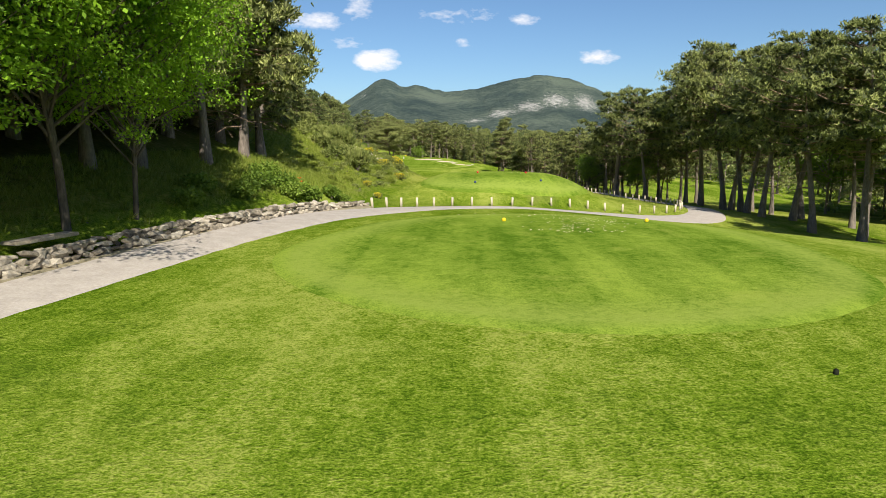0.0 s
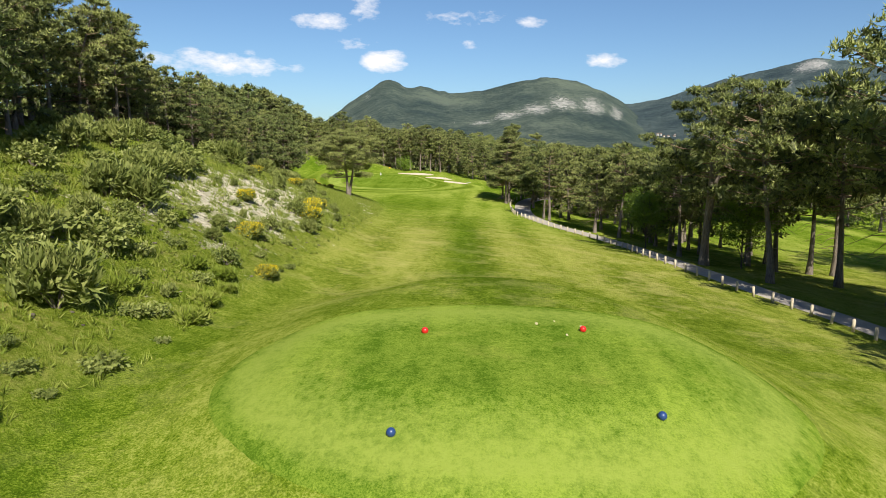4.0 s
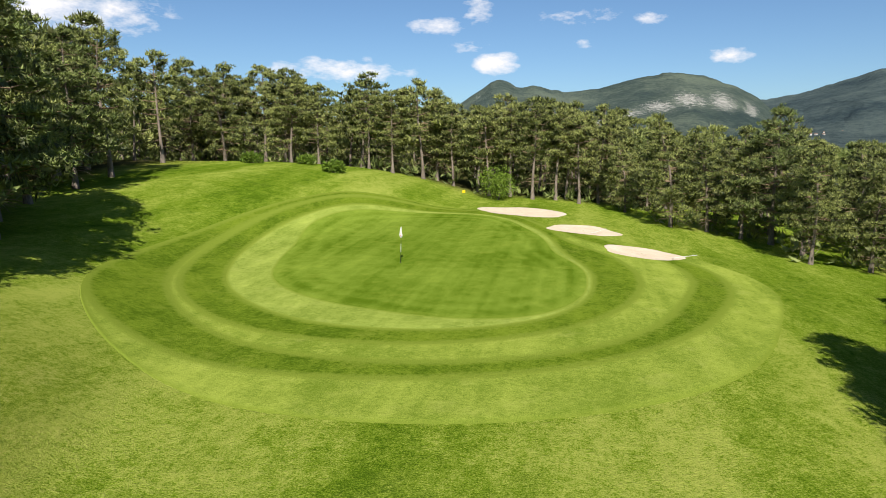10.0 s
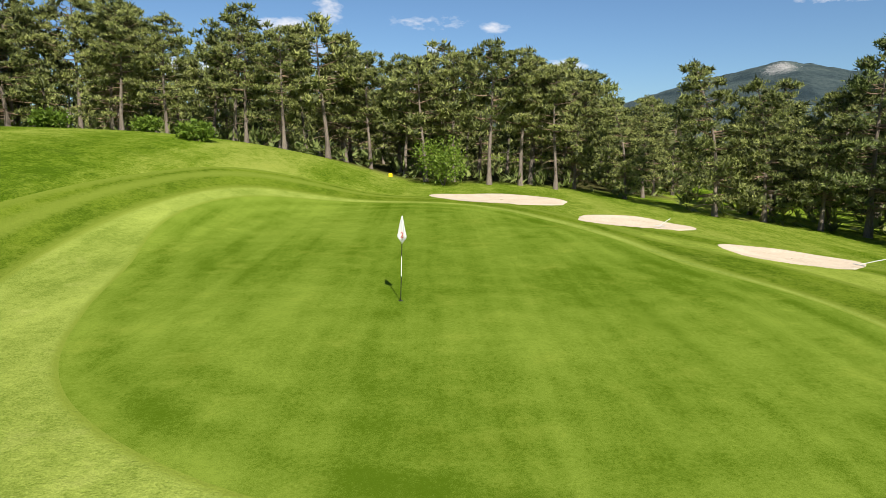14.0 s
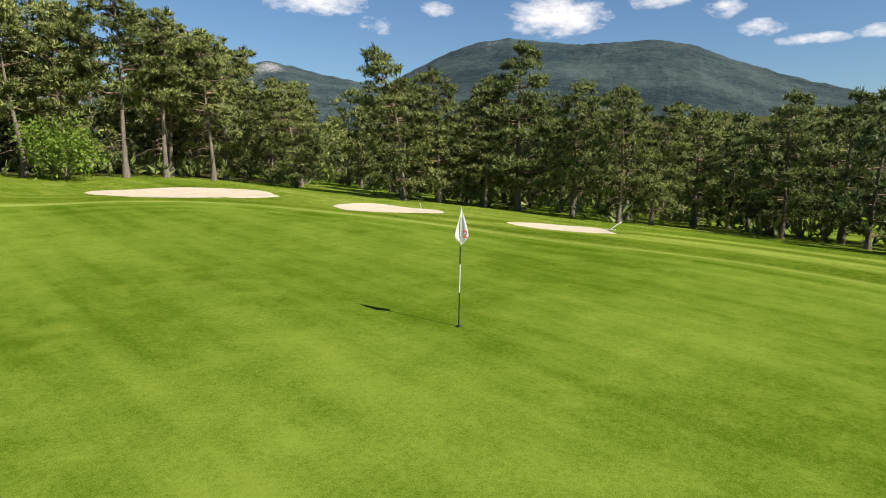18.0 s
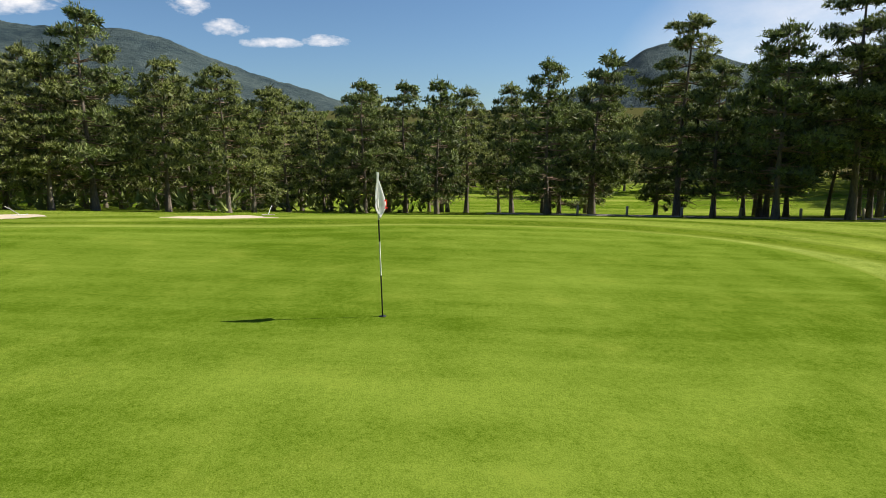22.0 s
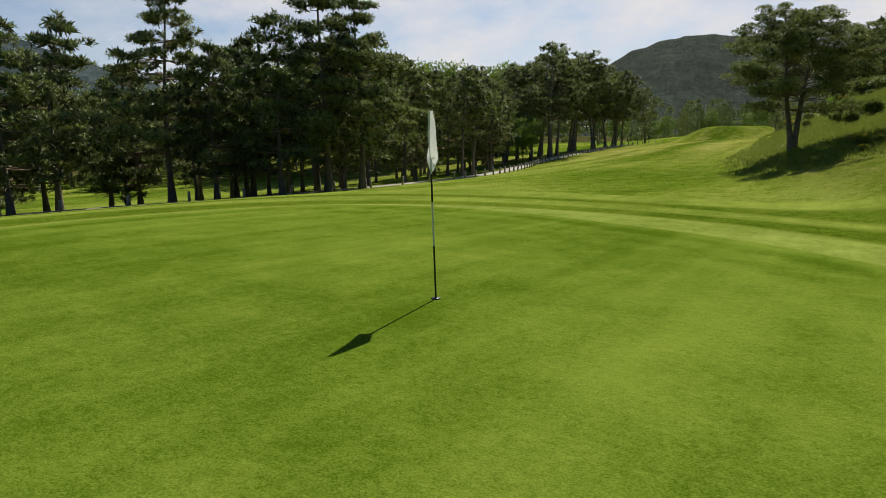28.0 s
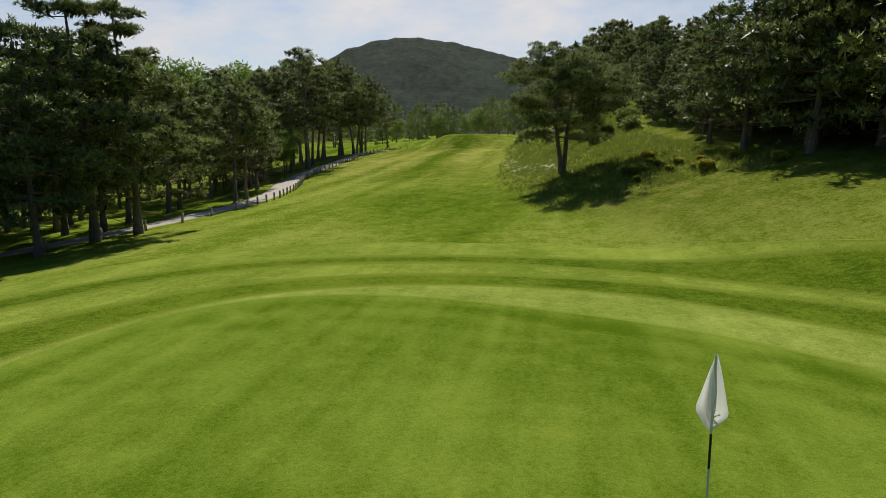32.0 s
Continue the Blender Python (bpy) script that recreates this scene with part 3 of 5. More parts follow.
lush = np.exp(-(((GX - 2.9) / 1.3) ** 2)) * np.clip((GY - 54) / 6, 0, 1) * (0.72 + 0.28 * np.clip((GY - 70) / 12, 0, 1)) * np.clip((112 - GY) / 20, 0, 1)
add_float(gme, "lush", lush.ravel())
add_float(gme, "parched", ((0.06 + 1.0 * np.exp(-(((GY - 78) / 27) ** 2))) * (1 - 0.8 * lush)).ravel())


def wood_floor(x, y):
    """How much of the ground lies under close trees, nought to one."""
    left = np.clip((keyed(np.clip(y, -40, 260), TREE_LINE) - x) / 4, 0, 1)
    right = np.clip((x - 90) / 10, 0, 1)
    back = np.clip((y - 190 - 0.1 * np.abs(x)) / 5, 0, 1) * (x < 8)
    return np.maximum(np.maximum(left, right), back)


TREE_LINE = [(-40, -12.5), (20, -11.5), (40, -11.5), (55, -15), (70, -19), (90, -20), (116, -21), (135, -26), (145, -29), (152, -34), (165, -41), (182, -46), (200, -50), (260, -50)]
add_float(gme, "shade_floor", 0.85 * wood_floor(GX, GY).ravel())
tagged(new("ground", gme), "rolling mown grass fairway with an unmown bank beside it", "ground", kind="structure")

HUB = (-12.5, 161.0)
R_GREEN = [8.1, 8.3, 10.8, 16.2, 14.9, 11.9, 9.4, 9.5, 11.4, 13.2, 15.0, 11.3]
R_COLLAR = [8.7, 8.9, 11.6, 16.8, 16.0, 13.1, 11.9, 12.2, 13.9, 15.8, 15.6, 11.7]
R_DARK1 = [11.7, 10.0, 12.9, 18.7, 17.6, 14.5, 13.4, 14.2, 16.3, 17.5, 17.1, 14.3]
R_LIGHT2 = [15.2, 11.4, 13.2, 18.9, 17.9, 14.7, 13.7, 14.6, 17.0, 19.2, 19.3, 16.6]
R_DARK2 = [17.0, 13.2, 13.8, 19.6, 18.6, 15.4, 14.8, 16.6, 20.4, 20.9, 20.5, 18.4]
R_LIGHT3 = [19.4, 14.4, 13.9, 19.7, 18.7, 15.5, 14.9, 16.8, 20.7, 23.7, 24.0, 20.9]
sheet("putting_green", HUB, None, R_GREEN, GREEN, 0.036, "closely mown putting green with faint mowing lanes", "putting green", 40)
sheet("green_collar", HUB, R_GREEN, R_COLLAR, COLLAR, 0.036, "pale mown collar round the putting green", "grass band")
sheet("rough_band", HUB, R_COLLAR, R_DARK1, DARKBAND, 0.036, "dark longer grass band round the green", "grass band")
sheet("mown_band", HUB, R_DARK1, R_LIGHT2, MIDBAND, 0.036, "pale mown grass band round the green", "grass band")
sheet("rough_band", HUB, R_LIGHT2, R_DARK2, DARKBAND, 0.036, "outer dark grass band round the green", "grass band")
sheet("mown_band", HUB, R_DARK2, R_LIGHT3, MIDBAND, 0.036, "outer pale mown grass crescent", "grass band", tuck=True)
sheet("tee_ground", (4.0, 21.0), None, [7.8, 8.2, 8.6, 9, 8.5, 7.8, 8.0, 10.0, 11.4, 11.8, 10.8, 8.6], TEE, 0.05, "oval mown tee ground with a worn patch", "tee", 30, tuck=True)
sheet("tee_ground", (4.0, 47.8), None, [6.6, 5.6, 4.8, 4.4, 4.7, 5.5, 6.5, 5.6, 4.7, 4.3, 4.7, 5.6], TEE, 0.05, "raised forward mown tee ground", "tee", 30, tuck=True)
for bx, by, turn, a, b, depth in BUNKERS:
    th = np.linspace(0, 2 * math.pi, 72, endpoint=False)
    wob = 1 + 0.06 * np.sin(3 * th + bx) + 0.04 * np.sin(5 * th + by)
    s = np.linspace(0.02, 1.0, 14)
    u, v = np.outer(a * np.cos(th) * wob, s), np.outer(b * np.sin(th) * wob, s)
    x, y = bx + u * math.cos(turn) - v * math.sin(turn), by + u * math.sin(turn) + v * math.cos(turn)
    sand_z = land(x, y) + 0.055
    sand_z[:, -1] -= 0.10
    me = mesh_of("sand_bunker", np.stack([x, y, sand_z], -1).reshape(-1, 3), grid_faces(72, 14, True), SAND, True)
    tagged(new("sand_bunker", me), "pale raked sand bunker sunk into the grass slope", "bunker", "bunkers beside the green", "structure")


def spline(points, step):
    """Even steps along a smooth line through a few places."""
    p = np.array(points, float)
    out = []
    for i in range(len(p) - 1):
        a, b, c, d = p[max(i - 1, 0)], p[i], p[i + 1], p[min(i + 2, len(p) - 1)]
        for s in np.linspace(0, 1, 24, endpoint=False):
            out.append(0.5 * (2 * b + (c - a) * s + (2 * a - 5 * b + 4 * c - d) * s**2 + (3 * b - a - 3 * c + d) * s**3))
    out = np.array(out + [p[-1]])
    run = np.r_[0, np.cumsum(np.linalg.norm(np.diff(out, axis=0), axis=1))]
    at = np.arange(0, run[-1], step)
    return np.stack([np.interp(at, run, out[:, k]) for k in range(out.shape[1])], 1)


ROAD = [(-10.5, 2), (-8.9, 10.5), (-7.9, 15.5), (-6.9, 20.5), (-5.6, 26.5), (-4.0, 31.0), (-1.5, 35.4), (1.3, 37.4), (4.3, 38.8), (7.9, 40.2), (11.8, 41.8), (16.1, 43.8), (19.4, 47.0), (21.3, 52.5), (22.1, 58), (22.1, 63), (21.5, 68), (20.7, 72), (19.9, 76.5), (19.3, 80.5), (18.9, 85), (18.8, 90), (18.2, 94.4), (16.9, 99), (15.3, 103.5), (13.8, 107.5), (12.6, 112), (11.7, 117), (11.4, 122), (11.9, 130), (13.0, 138), (15.5, 146), (20, 154)]
line = spline(ROAD, 0.5)
ahead = np.gradient(line, axis=0)
ahead /= np.linalg.norm(ahead, axis=1)[:, None]
across = np.stack([ahead[:, 1], -ahead[:, 0]], 1)
offs = np.linspace(-1.3, 1.3, 9)
rag = np.array([[0.10 * noise.noise((p[0] * 0.9, p[1] * 0.9, 3)) + 0.05 * noise.noise((p[0] * 4, p[1] * 4, 9)) for p in line]])[0]
broad = np.interp(line[:, 1], [10, 20, 28, 35, 43, 50, 60], [1.15, 1.2, 1.45, 1.75, 1.75, 1.5, 1.3])[:, None] / 1.3
reach = offs * broad + np.sign(offs) * (np.abs(offs) > 1.2) * rag[:, None]
rx = line[:, None, 0] + across[:, None, 0] * reach
ry = line[:, None, 1] + across[:, None, 1] * reach
rz = land(rx, ry) + 0.075 - 0.11 * (np.abs(offs) / 1.3) ** 6
tagged(new("cart_path", mesh_of("cart_path", np.stack([rx, ry, rz], -1).reshape(-1, 3), grid_faces(len(line), 9), ASPHALT, True)), "pale worn asphalt cart path winding through the grass", "path", kind="structure")

# ---------------------------------------------------------------- mountains round the valley
MID = (0.0, 100.0, 10.0)


def mountain(name, far, ridge, material, label, cliffs=(), foot=0.45, rough=0.06, seed=0, lift=0.3):
    """A wooded massif: its crest by bearing and height (degrees) as seen from the valley."""
    ks = np.array(ridge, float)
    a = np.arange(ks[0, 0], ks[-1, 0] + 0.01, 0.15)
    crest = np.interp(a, ks[:, 0], ks[:, 1]) + lift
    soft_k = np.exp(-np.linspace(-2, 2, 9) ** 2)
    crest = np.convolve(np.pad(crest, 4, mode="edge"), soft_k / soft_k.sum(), "valid")
    jag = 0.10 * np.array([noise.fractal((x * 0.9, seed, 0), 0.8, 2.1, 5) for x in a])
    s = np.r_[np.linspace(0, 1, 44), 1.08, 1.25]
    A, S = np.meshgrid(np.radians(a), s, indexing="ij")
    r = far * (foot + (1 - foot) * S)
    top = far * np.tan(np.radians(crest))[:, None]
    prof = np.where(S <= 1, np.clip(S, 0, 1) ** 1.25, 1 - (S - 1) * 3)
    gully = np.array([[noise.fractal((ai * 2.6, si * 3.2, seed + 5), 0.9, 2.0, 6) for si in s] for ai in np.radians(a) * 6])
    z = MID[2] - 12 + (top + 2) * prof + gully * rough * top * np.sin(np.clip(S, 0, 1) * math.pi)
    z = z + far * np.radians(jag)[:, None] * np.clip(S, 0, 1) ** 8
    x, y = MID[0] + r * np.sin(A), MID[1] + r * np.cos(A)
    me = mesh_of(name, np.stack([x, y, z], -1).reshape(-1, 3), grid_faces(len(a), len(s)), material, True)
    bare = np.zeros_like(A)
    for ca, cs, wa, ws, k in cliffs:
        bare = np.maximum(bare, k * np.exp(-(((np.degrees(A) - ca) / wa) ** 2) - ((S - cs) / ws) ** 2))
    add_float(me, "cliff", bare.ravel())
    return tagged(new(name, me), label, "mountain", kind="structure")


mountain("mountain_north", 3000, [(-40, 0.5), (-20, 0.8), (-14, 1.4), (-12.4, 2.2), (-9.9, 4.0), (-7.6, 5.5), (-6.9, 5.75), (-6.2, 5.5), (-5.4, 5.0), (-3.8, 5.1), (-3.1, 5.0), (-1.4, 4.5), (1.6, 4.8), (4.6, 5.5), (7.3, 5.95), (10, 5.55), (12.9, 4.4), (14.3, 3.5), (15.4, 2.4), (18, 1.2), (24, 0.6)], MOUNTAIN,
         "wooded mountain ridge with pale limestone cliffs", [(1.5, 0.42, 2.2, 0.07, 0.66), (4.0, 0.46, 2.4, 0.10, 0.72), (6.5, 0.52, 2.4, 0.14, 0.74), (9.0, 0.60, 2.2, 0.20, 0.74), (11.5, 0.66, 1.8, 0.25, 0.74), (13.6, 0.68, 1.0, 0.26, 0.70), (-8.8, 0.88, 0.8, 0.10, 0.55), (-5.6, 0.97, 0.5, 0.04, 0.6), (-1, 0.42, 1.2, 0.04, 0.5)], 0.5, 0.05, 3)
mountain("mountain_northeast", 4000, [(8, 1.5), (13, 3.3), (17, 3.8), (19.2, 4.5), (22.4, 5.4), (25.9, 6.1), (28.3, 6.65), (28.9, 6.6), (30.7, 6.2), (32.9, 5.7), (37, 5.0), (44, 3.5)], MOUNTAIN_HAZED, "hazy wooded mountain with a bare rocky summit",
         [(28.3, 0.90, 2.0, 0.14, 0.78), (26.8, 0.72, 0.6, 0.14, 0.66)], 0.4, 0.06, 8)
mountain("mountain_east", 2600, [(34, 2.0), (37, 4.0), (39.5, 5.8), (43.1, 7.6), (45.9, 8.6), (48.7, 9.0), (51.4, 8.7), (54.5, 8.4), (58.2, 8.5), (61.3, 8.6), (64.3, 8.0), (66.8, 6.95), (71, 5.5), (75.6, 4.2), (78.4, 3.2), (83, 1.5), (90, 0.4)], MOUNTAIN_HAZED, "broad dark wooded mountain above the pines",
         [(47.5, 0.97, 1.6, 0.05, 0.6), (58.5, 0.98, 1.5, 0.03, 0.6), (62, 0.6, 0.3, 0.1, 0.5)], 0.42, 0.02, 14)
mountain("mountain_southeast", 2200, [(90, 1), (95, 2), (98, 3.7), (100.3, 4.6), (102.7, 6.1), (104.6, 7.4), (106.3, 7.75), (107.4, 7.6), (109, 7.0), (112.4, 5.8), (117, 4.4), (124, 2.5)], MOUNTAIN_HAZED, "dark conical wooded hill", (), 0.45, 0.05, 21, 0.3)
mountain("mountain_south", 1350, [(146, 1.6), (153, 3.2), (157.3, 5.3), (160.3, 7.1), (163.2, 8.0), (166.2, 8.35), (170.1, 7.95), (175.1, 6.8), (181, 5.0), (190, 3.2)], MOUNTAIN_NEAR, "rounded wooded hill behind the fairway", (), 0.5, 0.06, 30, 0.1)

# ---------------------------------------------------------------- trees


def wood_mesh(trunk, limbs, bark, upper):
    """Trunk and limbs grown together: one mesh in two barks."""
    tv, tf = gather(trunk)
    v, f = gather([(tv, tf)] + limbs)
    me = mesh_of("trunk", v, f, bark, True)
    me.materials.append(upper)
    slot = np.zeros(len(me.polygons), np.int32)
    slot[len(tf):] = 1
    me.polygons.foreach_set("material_index", slot)
    return me


def pine_meshes(seed, height, reach, bare, clumps, per, lean=0.0, top="flat", needle=None, forks=1, dense=1.0, blade=0.30, thin=0.17, steps_at=1.15, twigs=True, split=0.16):
    """Trunk, limbs and crown of one pine; reach: crown radius; bare: share of clear trunk."""
    rng = np.random.default_rng(seed)
    trunk, limbs, cc, cs = [], [], [], []
    r0 = 0.0135 * height + 0.03
    for k in range(forks):
        n = 9
        z = np.linspace(0, height * (0.97 - 0.06 * k), n)
        t = z / height
        way = rng.normal(size=2) * 0.05
        spread = np.array([math.cos(k * 2.6 + seed), math.sin(k * 2.6 + seed)]) * (split * height if forks > 1 else 0)
        px = lean * height * t**1.2 + way[0] * height * t**2 + spread[0] * t**0.8 + 0.03 * height * np.sin(t * 5 + seed) * t
        py = way[1] * height * t**2 + spread[1] * t**0.8 + 0.02 * height * np.cos(t * 4 + seed) * t
        pts = np.stack([px, py, z - 0.25 * (t == 0)], 1)
        rad = r0 * (1 - 0.88 * t) * (1 + 0.6 * np.exp(-t * 30)) * (1.3 if forks > 1 else 1)
        trunk.append(tube(pts, np.maximum(rad, 0.02), 8 if twigs else 5))
        m = clumps // forks
        for i in range(m):
            u = bare + (1 - bare) * ((i + rng.random()) / m)
            layer = (1 - bare) / 8.5
            u = min(0.985, bare + layer * (round((u - bare) / layer) + rng.normal() * 0.16 + 0.1))
            u = max(u, bare * 0.9)
            ax = np.array([np.interp(u, t, px), np.interp(u, t, py), u * z[-1]])
            ang = i * 2.39996 + rng.normal() * 0.35 + seed
            s = (u - bare) / (1 - bare)
            if top == "cone":
                wide = reach * (1 - s) ** 0.7 * (0.7 + 0.3 * min(1, s * 6)) + 0.2
            elif top == "oval":
                wide = reach * (0.62 + 0.38 * min(1, s * 5)) * (1 - s) ** 0.55 + 0.15
            else:
                wide = reach * (0.55 + 0.75 * math.sin(min(1, s * 1.12) * math.pi * 0.86 + 0.25)) * 0.85
                wide *= 1 - 0.55 * max(0, s - 0.6) / 0.4
            wide *= 0.62 + 0.52 * rng.random()
            rise = {"cone": 0.05, "oval": 0.16}.get(top, 0.30) + 0.25 * rng.random() - (0.25 * (1 - s))
            end = ax + np.array([math.cos(ang) * wide, math.sin(ang) * wide, wide * rise])
            midp = ax * 0.5 + end * 0.5 + np.array([0, 0, -0.06 * wide + rng.normal() * 0.08])
            if wide > 0.5:
                limbs.append(tube(np.stack([ax, midp, end]), [0.028 * (height / 10) * (1.25 - s) + 0.012, 0.02 * (1.2 - s) + 0.01, 0.008], 4))
            steps = 1 + int(wide / (0.95 if top == "cone" else steps_at))
            for q in range(steps):
                w = 1 - 0.55 * q / max(1, steps)
                c = ax + (end - ax) * w + rng.normal(size=3) * np.array([0.3, 0.3, 0.12]) * (0.5 + 0.1 * wide)
                cc.append(c)
                b = (0.34 + 0.15 * reach * (0.4 + 0.6 * rng.random())) * (0.72 + 0.28 * (1 - s)) * dense
                cs.append((b, b, b * (0.44 if top != "cone" else 0.36)))
        cc.append(np.array([px[-1], py[-1], z[-1]]))
        cs.append((0.35, 0.35, 0.5))
    cc, cs = np.array(cc), np.array(cs)
    dead = []
    for i in range(14):
        u = bare * (0.35 + 0.75 * rng.random()) + 0.04 * rng.random()
        ang = rng.random() * 6.28
        ax = np.array([np.interp(u, t, px), np.interp(u, t, py), u * z[-1]])
        ln = 0.5 + 1.4 * rng.random()
        dead.append(tube(np.stack([ax, ax + np.array([math.cos(ang), math.sin(ang), -0.05]) * ln * 0.5, ax + np.array([math.cos(ang), math.sin(ang), -0.25]) * ln]), [0.022, 0.015, 0.005], 3))
    cv, cf = tufts(rng, cc, cs, per, blade, blade * thin)
    # inner sprays close the crown, coloured darker for the shade inside the pads
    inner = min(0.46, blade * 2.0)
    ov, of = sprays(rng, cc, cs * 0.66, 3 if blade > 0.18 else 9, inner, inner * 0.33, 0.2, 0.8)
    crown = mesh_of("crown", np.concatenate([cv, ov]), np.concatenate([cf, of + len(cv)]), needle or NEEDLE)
    crown.materials.append(NEEDLE_SHADED)
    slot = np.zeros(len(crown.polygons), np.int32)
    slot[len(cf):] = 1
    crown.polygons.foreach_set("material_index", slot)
    return (wood_mesh(trunk, limbs + dead if twigs else limbs[:6], BARK, BARK_RED), crown)


def broad_meshes(seed, height, reach, bare, clumps, per, leaf=0.2, green=None):
    rng = np.random.default_rng(seed)
    n = 8
    z = np.linspace(0, height * 0.8, n)
    t = z / z[-1]
    px, py = 0.05 * height * np.sin(t * 3 + seed) * t, 0.04 * height * np.cos(t * 4 + seed) * t
    trunk = [tube(np.stack([px, py, z - 0.25 * (t == 0)], 1), (0.006 * height + 0.025) * (1 - 0.85 * t), 8)]
    limbs, cc, cs = [], [], []
    for i in range(clumps):
        u = bare + (1 - bare) * (i + rng.random()) / clumps
        ax = np.array([np.interp(u, t, px), np.interp(u, t, py), u * z[-1] * 0.8])
        ang = i * 2.39996 + rng.normal() * 0.3
        s = (u - bare) / (1 - bare)
        wide = reach * math.sin((0.2 + 0.75 * s) * math.pi) ** 0.7 * (0.45 + 0.6 * rng.random())
        end = ax + np.array([math.cos(ang) * wide, math.sin(ang) * wide, height * 0.2 + 0.12 * wide + 0.08 * height * rng.normal()])
        if i % 2 == 0:
            limbs.append(tube(np.stack([ax, ax * 0.45 + end * 0.55 + np.array([0, 0, 0.1]), end]), [0.034, 0.02, 0.006], 4))
        for q in range(2):
            cc.append(end - (end - ax) * 0.3 * q + rng.normal(size=3) * 0.25)
            b = 0.30 + 0.14 * reach * rng.random() + 0.06 * reach
            cs.append((b, b, b * 0.45))
    cv, cf = leaves(rng, np.array(cc), np.array(cs), per, leaf, leaf * 0.32)
    return (wood_mesh(trunk, limbs, BARK_DARK, BARK_DARK), mesh_of("crown", cv, cf, green or LEAF))


def tree_thing(name, meshes, label, category, group):
    root = new(name)
    for pn, me in zip(("trunk", "crown"), meshes):
        part(pn, me, root)
    return tagged(root, label, category, group)


WOOD = "pines of the wood"
KINDS = {}


def kind(key, name, meshes, label, category="tree", group=WOOD):
    KINDS[key] = [name, meshes, label, category, group, None]


def plant(key, x, y, size=1.0, turn=0.0, sink=0.0, tilt=(0, 0)):
    """Set one tree of a kind on the land."""
    k = KINDS[key]
    m = Matrix.Translation((x, y, float(land(x, y)) - sink)) @ Euler((tilt[0], tilt[1], turn)).to_matrix().to_4x4() @ Matrix.Scale(size, 4)
    if k[5] is None:
        k[5] = tree_thing(*k[:5])
        k[5].matrix_basis = m
        return k[5]
    ob = copy_thing(k[5], Matrix.Identity(4))
    ob.matrix_basis = m
    return ob


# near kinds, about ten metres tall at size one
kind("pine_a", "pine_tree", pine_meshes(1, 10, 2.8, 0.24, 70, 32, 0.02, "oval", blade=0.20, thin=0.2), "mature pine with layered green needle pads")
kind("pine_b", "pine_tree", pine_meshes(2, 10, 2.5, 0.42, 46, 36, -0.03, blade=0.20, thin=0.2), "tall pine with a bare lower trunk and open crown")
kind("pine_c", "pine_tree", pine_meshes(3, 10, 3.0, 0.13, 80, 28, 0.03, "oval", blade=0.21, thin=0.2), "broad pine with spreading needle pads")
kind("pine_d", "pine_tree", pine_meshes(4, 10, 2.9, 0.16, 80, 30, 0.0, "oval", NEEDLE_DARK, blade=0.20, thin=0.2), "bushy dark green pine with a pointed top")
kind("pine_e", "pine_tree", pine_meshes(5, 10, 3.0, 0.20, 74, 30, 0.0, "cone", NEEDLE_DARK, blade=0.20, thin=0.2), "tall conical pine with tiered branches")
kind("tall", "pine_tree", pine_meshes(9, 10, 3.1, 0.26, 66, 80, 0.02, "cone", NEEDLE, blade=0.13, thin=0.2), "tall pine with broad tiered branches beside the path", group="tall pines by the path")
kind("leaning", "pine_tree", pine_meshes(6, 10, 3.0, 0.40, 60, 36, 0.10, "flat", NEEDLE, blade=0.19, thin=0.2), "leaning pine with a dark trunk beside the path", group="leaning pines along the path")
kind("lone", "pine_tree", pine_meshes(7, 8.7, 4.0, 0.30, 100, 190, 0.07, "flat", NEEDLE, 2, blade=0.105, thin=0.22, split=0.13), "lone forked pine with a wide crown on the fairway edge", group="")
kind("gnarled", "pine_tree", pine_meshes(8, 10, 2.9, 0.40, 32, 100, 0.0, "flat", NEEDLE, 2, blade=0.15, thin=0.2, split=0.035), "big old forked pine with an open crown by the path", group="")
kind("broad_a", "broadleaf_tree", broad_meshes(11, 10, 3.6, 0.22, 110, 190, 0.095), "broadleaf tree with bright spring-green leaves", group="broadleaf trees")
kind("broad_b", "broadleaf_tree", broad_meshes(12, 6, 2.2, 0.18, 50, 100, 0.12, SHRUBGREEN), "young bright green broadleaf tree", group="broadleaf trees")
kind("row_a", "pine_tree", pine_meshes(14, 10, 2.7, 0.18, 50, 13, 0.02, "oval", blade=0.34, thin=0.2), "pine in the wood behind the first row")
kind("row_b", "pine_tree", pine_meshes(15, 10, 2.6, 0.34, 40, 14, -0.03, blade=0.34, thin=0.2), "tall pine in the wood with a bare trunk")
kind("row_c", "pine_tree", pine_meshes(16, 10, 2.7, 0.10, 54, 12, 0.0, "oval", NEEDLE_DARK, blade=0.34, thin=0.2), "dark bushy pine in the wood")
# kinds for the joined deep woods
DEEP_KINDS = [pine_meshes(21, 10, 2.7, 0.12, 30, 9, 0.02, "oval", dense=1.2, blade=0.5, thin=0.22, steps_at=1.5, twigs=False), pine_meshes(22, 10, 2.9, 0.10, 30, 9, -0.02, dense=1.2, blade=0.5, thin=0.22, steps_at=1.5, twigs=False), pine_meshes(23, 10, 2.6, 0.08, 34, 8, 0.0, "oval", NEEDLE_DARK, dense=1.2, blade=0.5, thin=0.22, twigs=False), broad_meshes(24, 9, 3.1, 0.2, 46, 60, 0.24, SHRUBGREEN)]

pick = random.Random(7)
taken = []


def clear(x, y, gap):
    if any((x - a) ** 2 + (y - b) ** 2 < gap * gap for a, b in taken):
        return False
    taken.append((x, y))
    return True


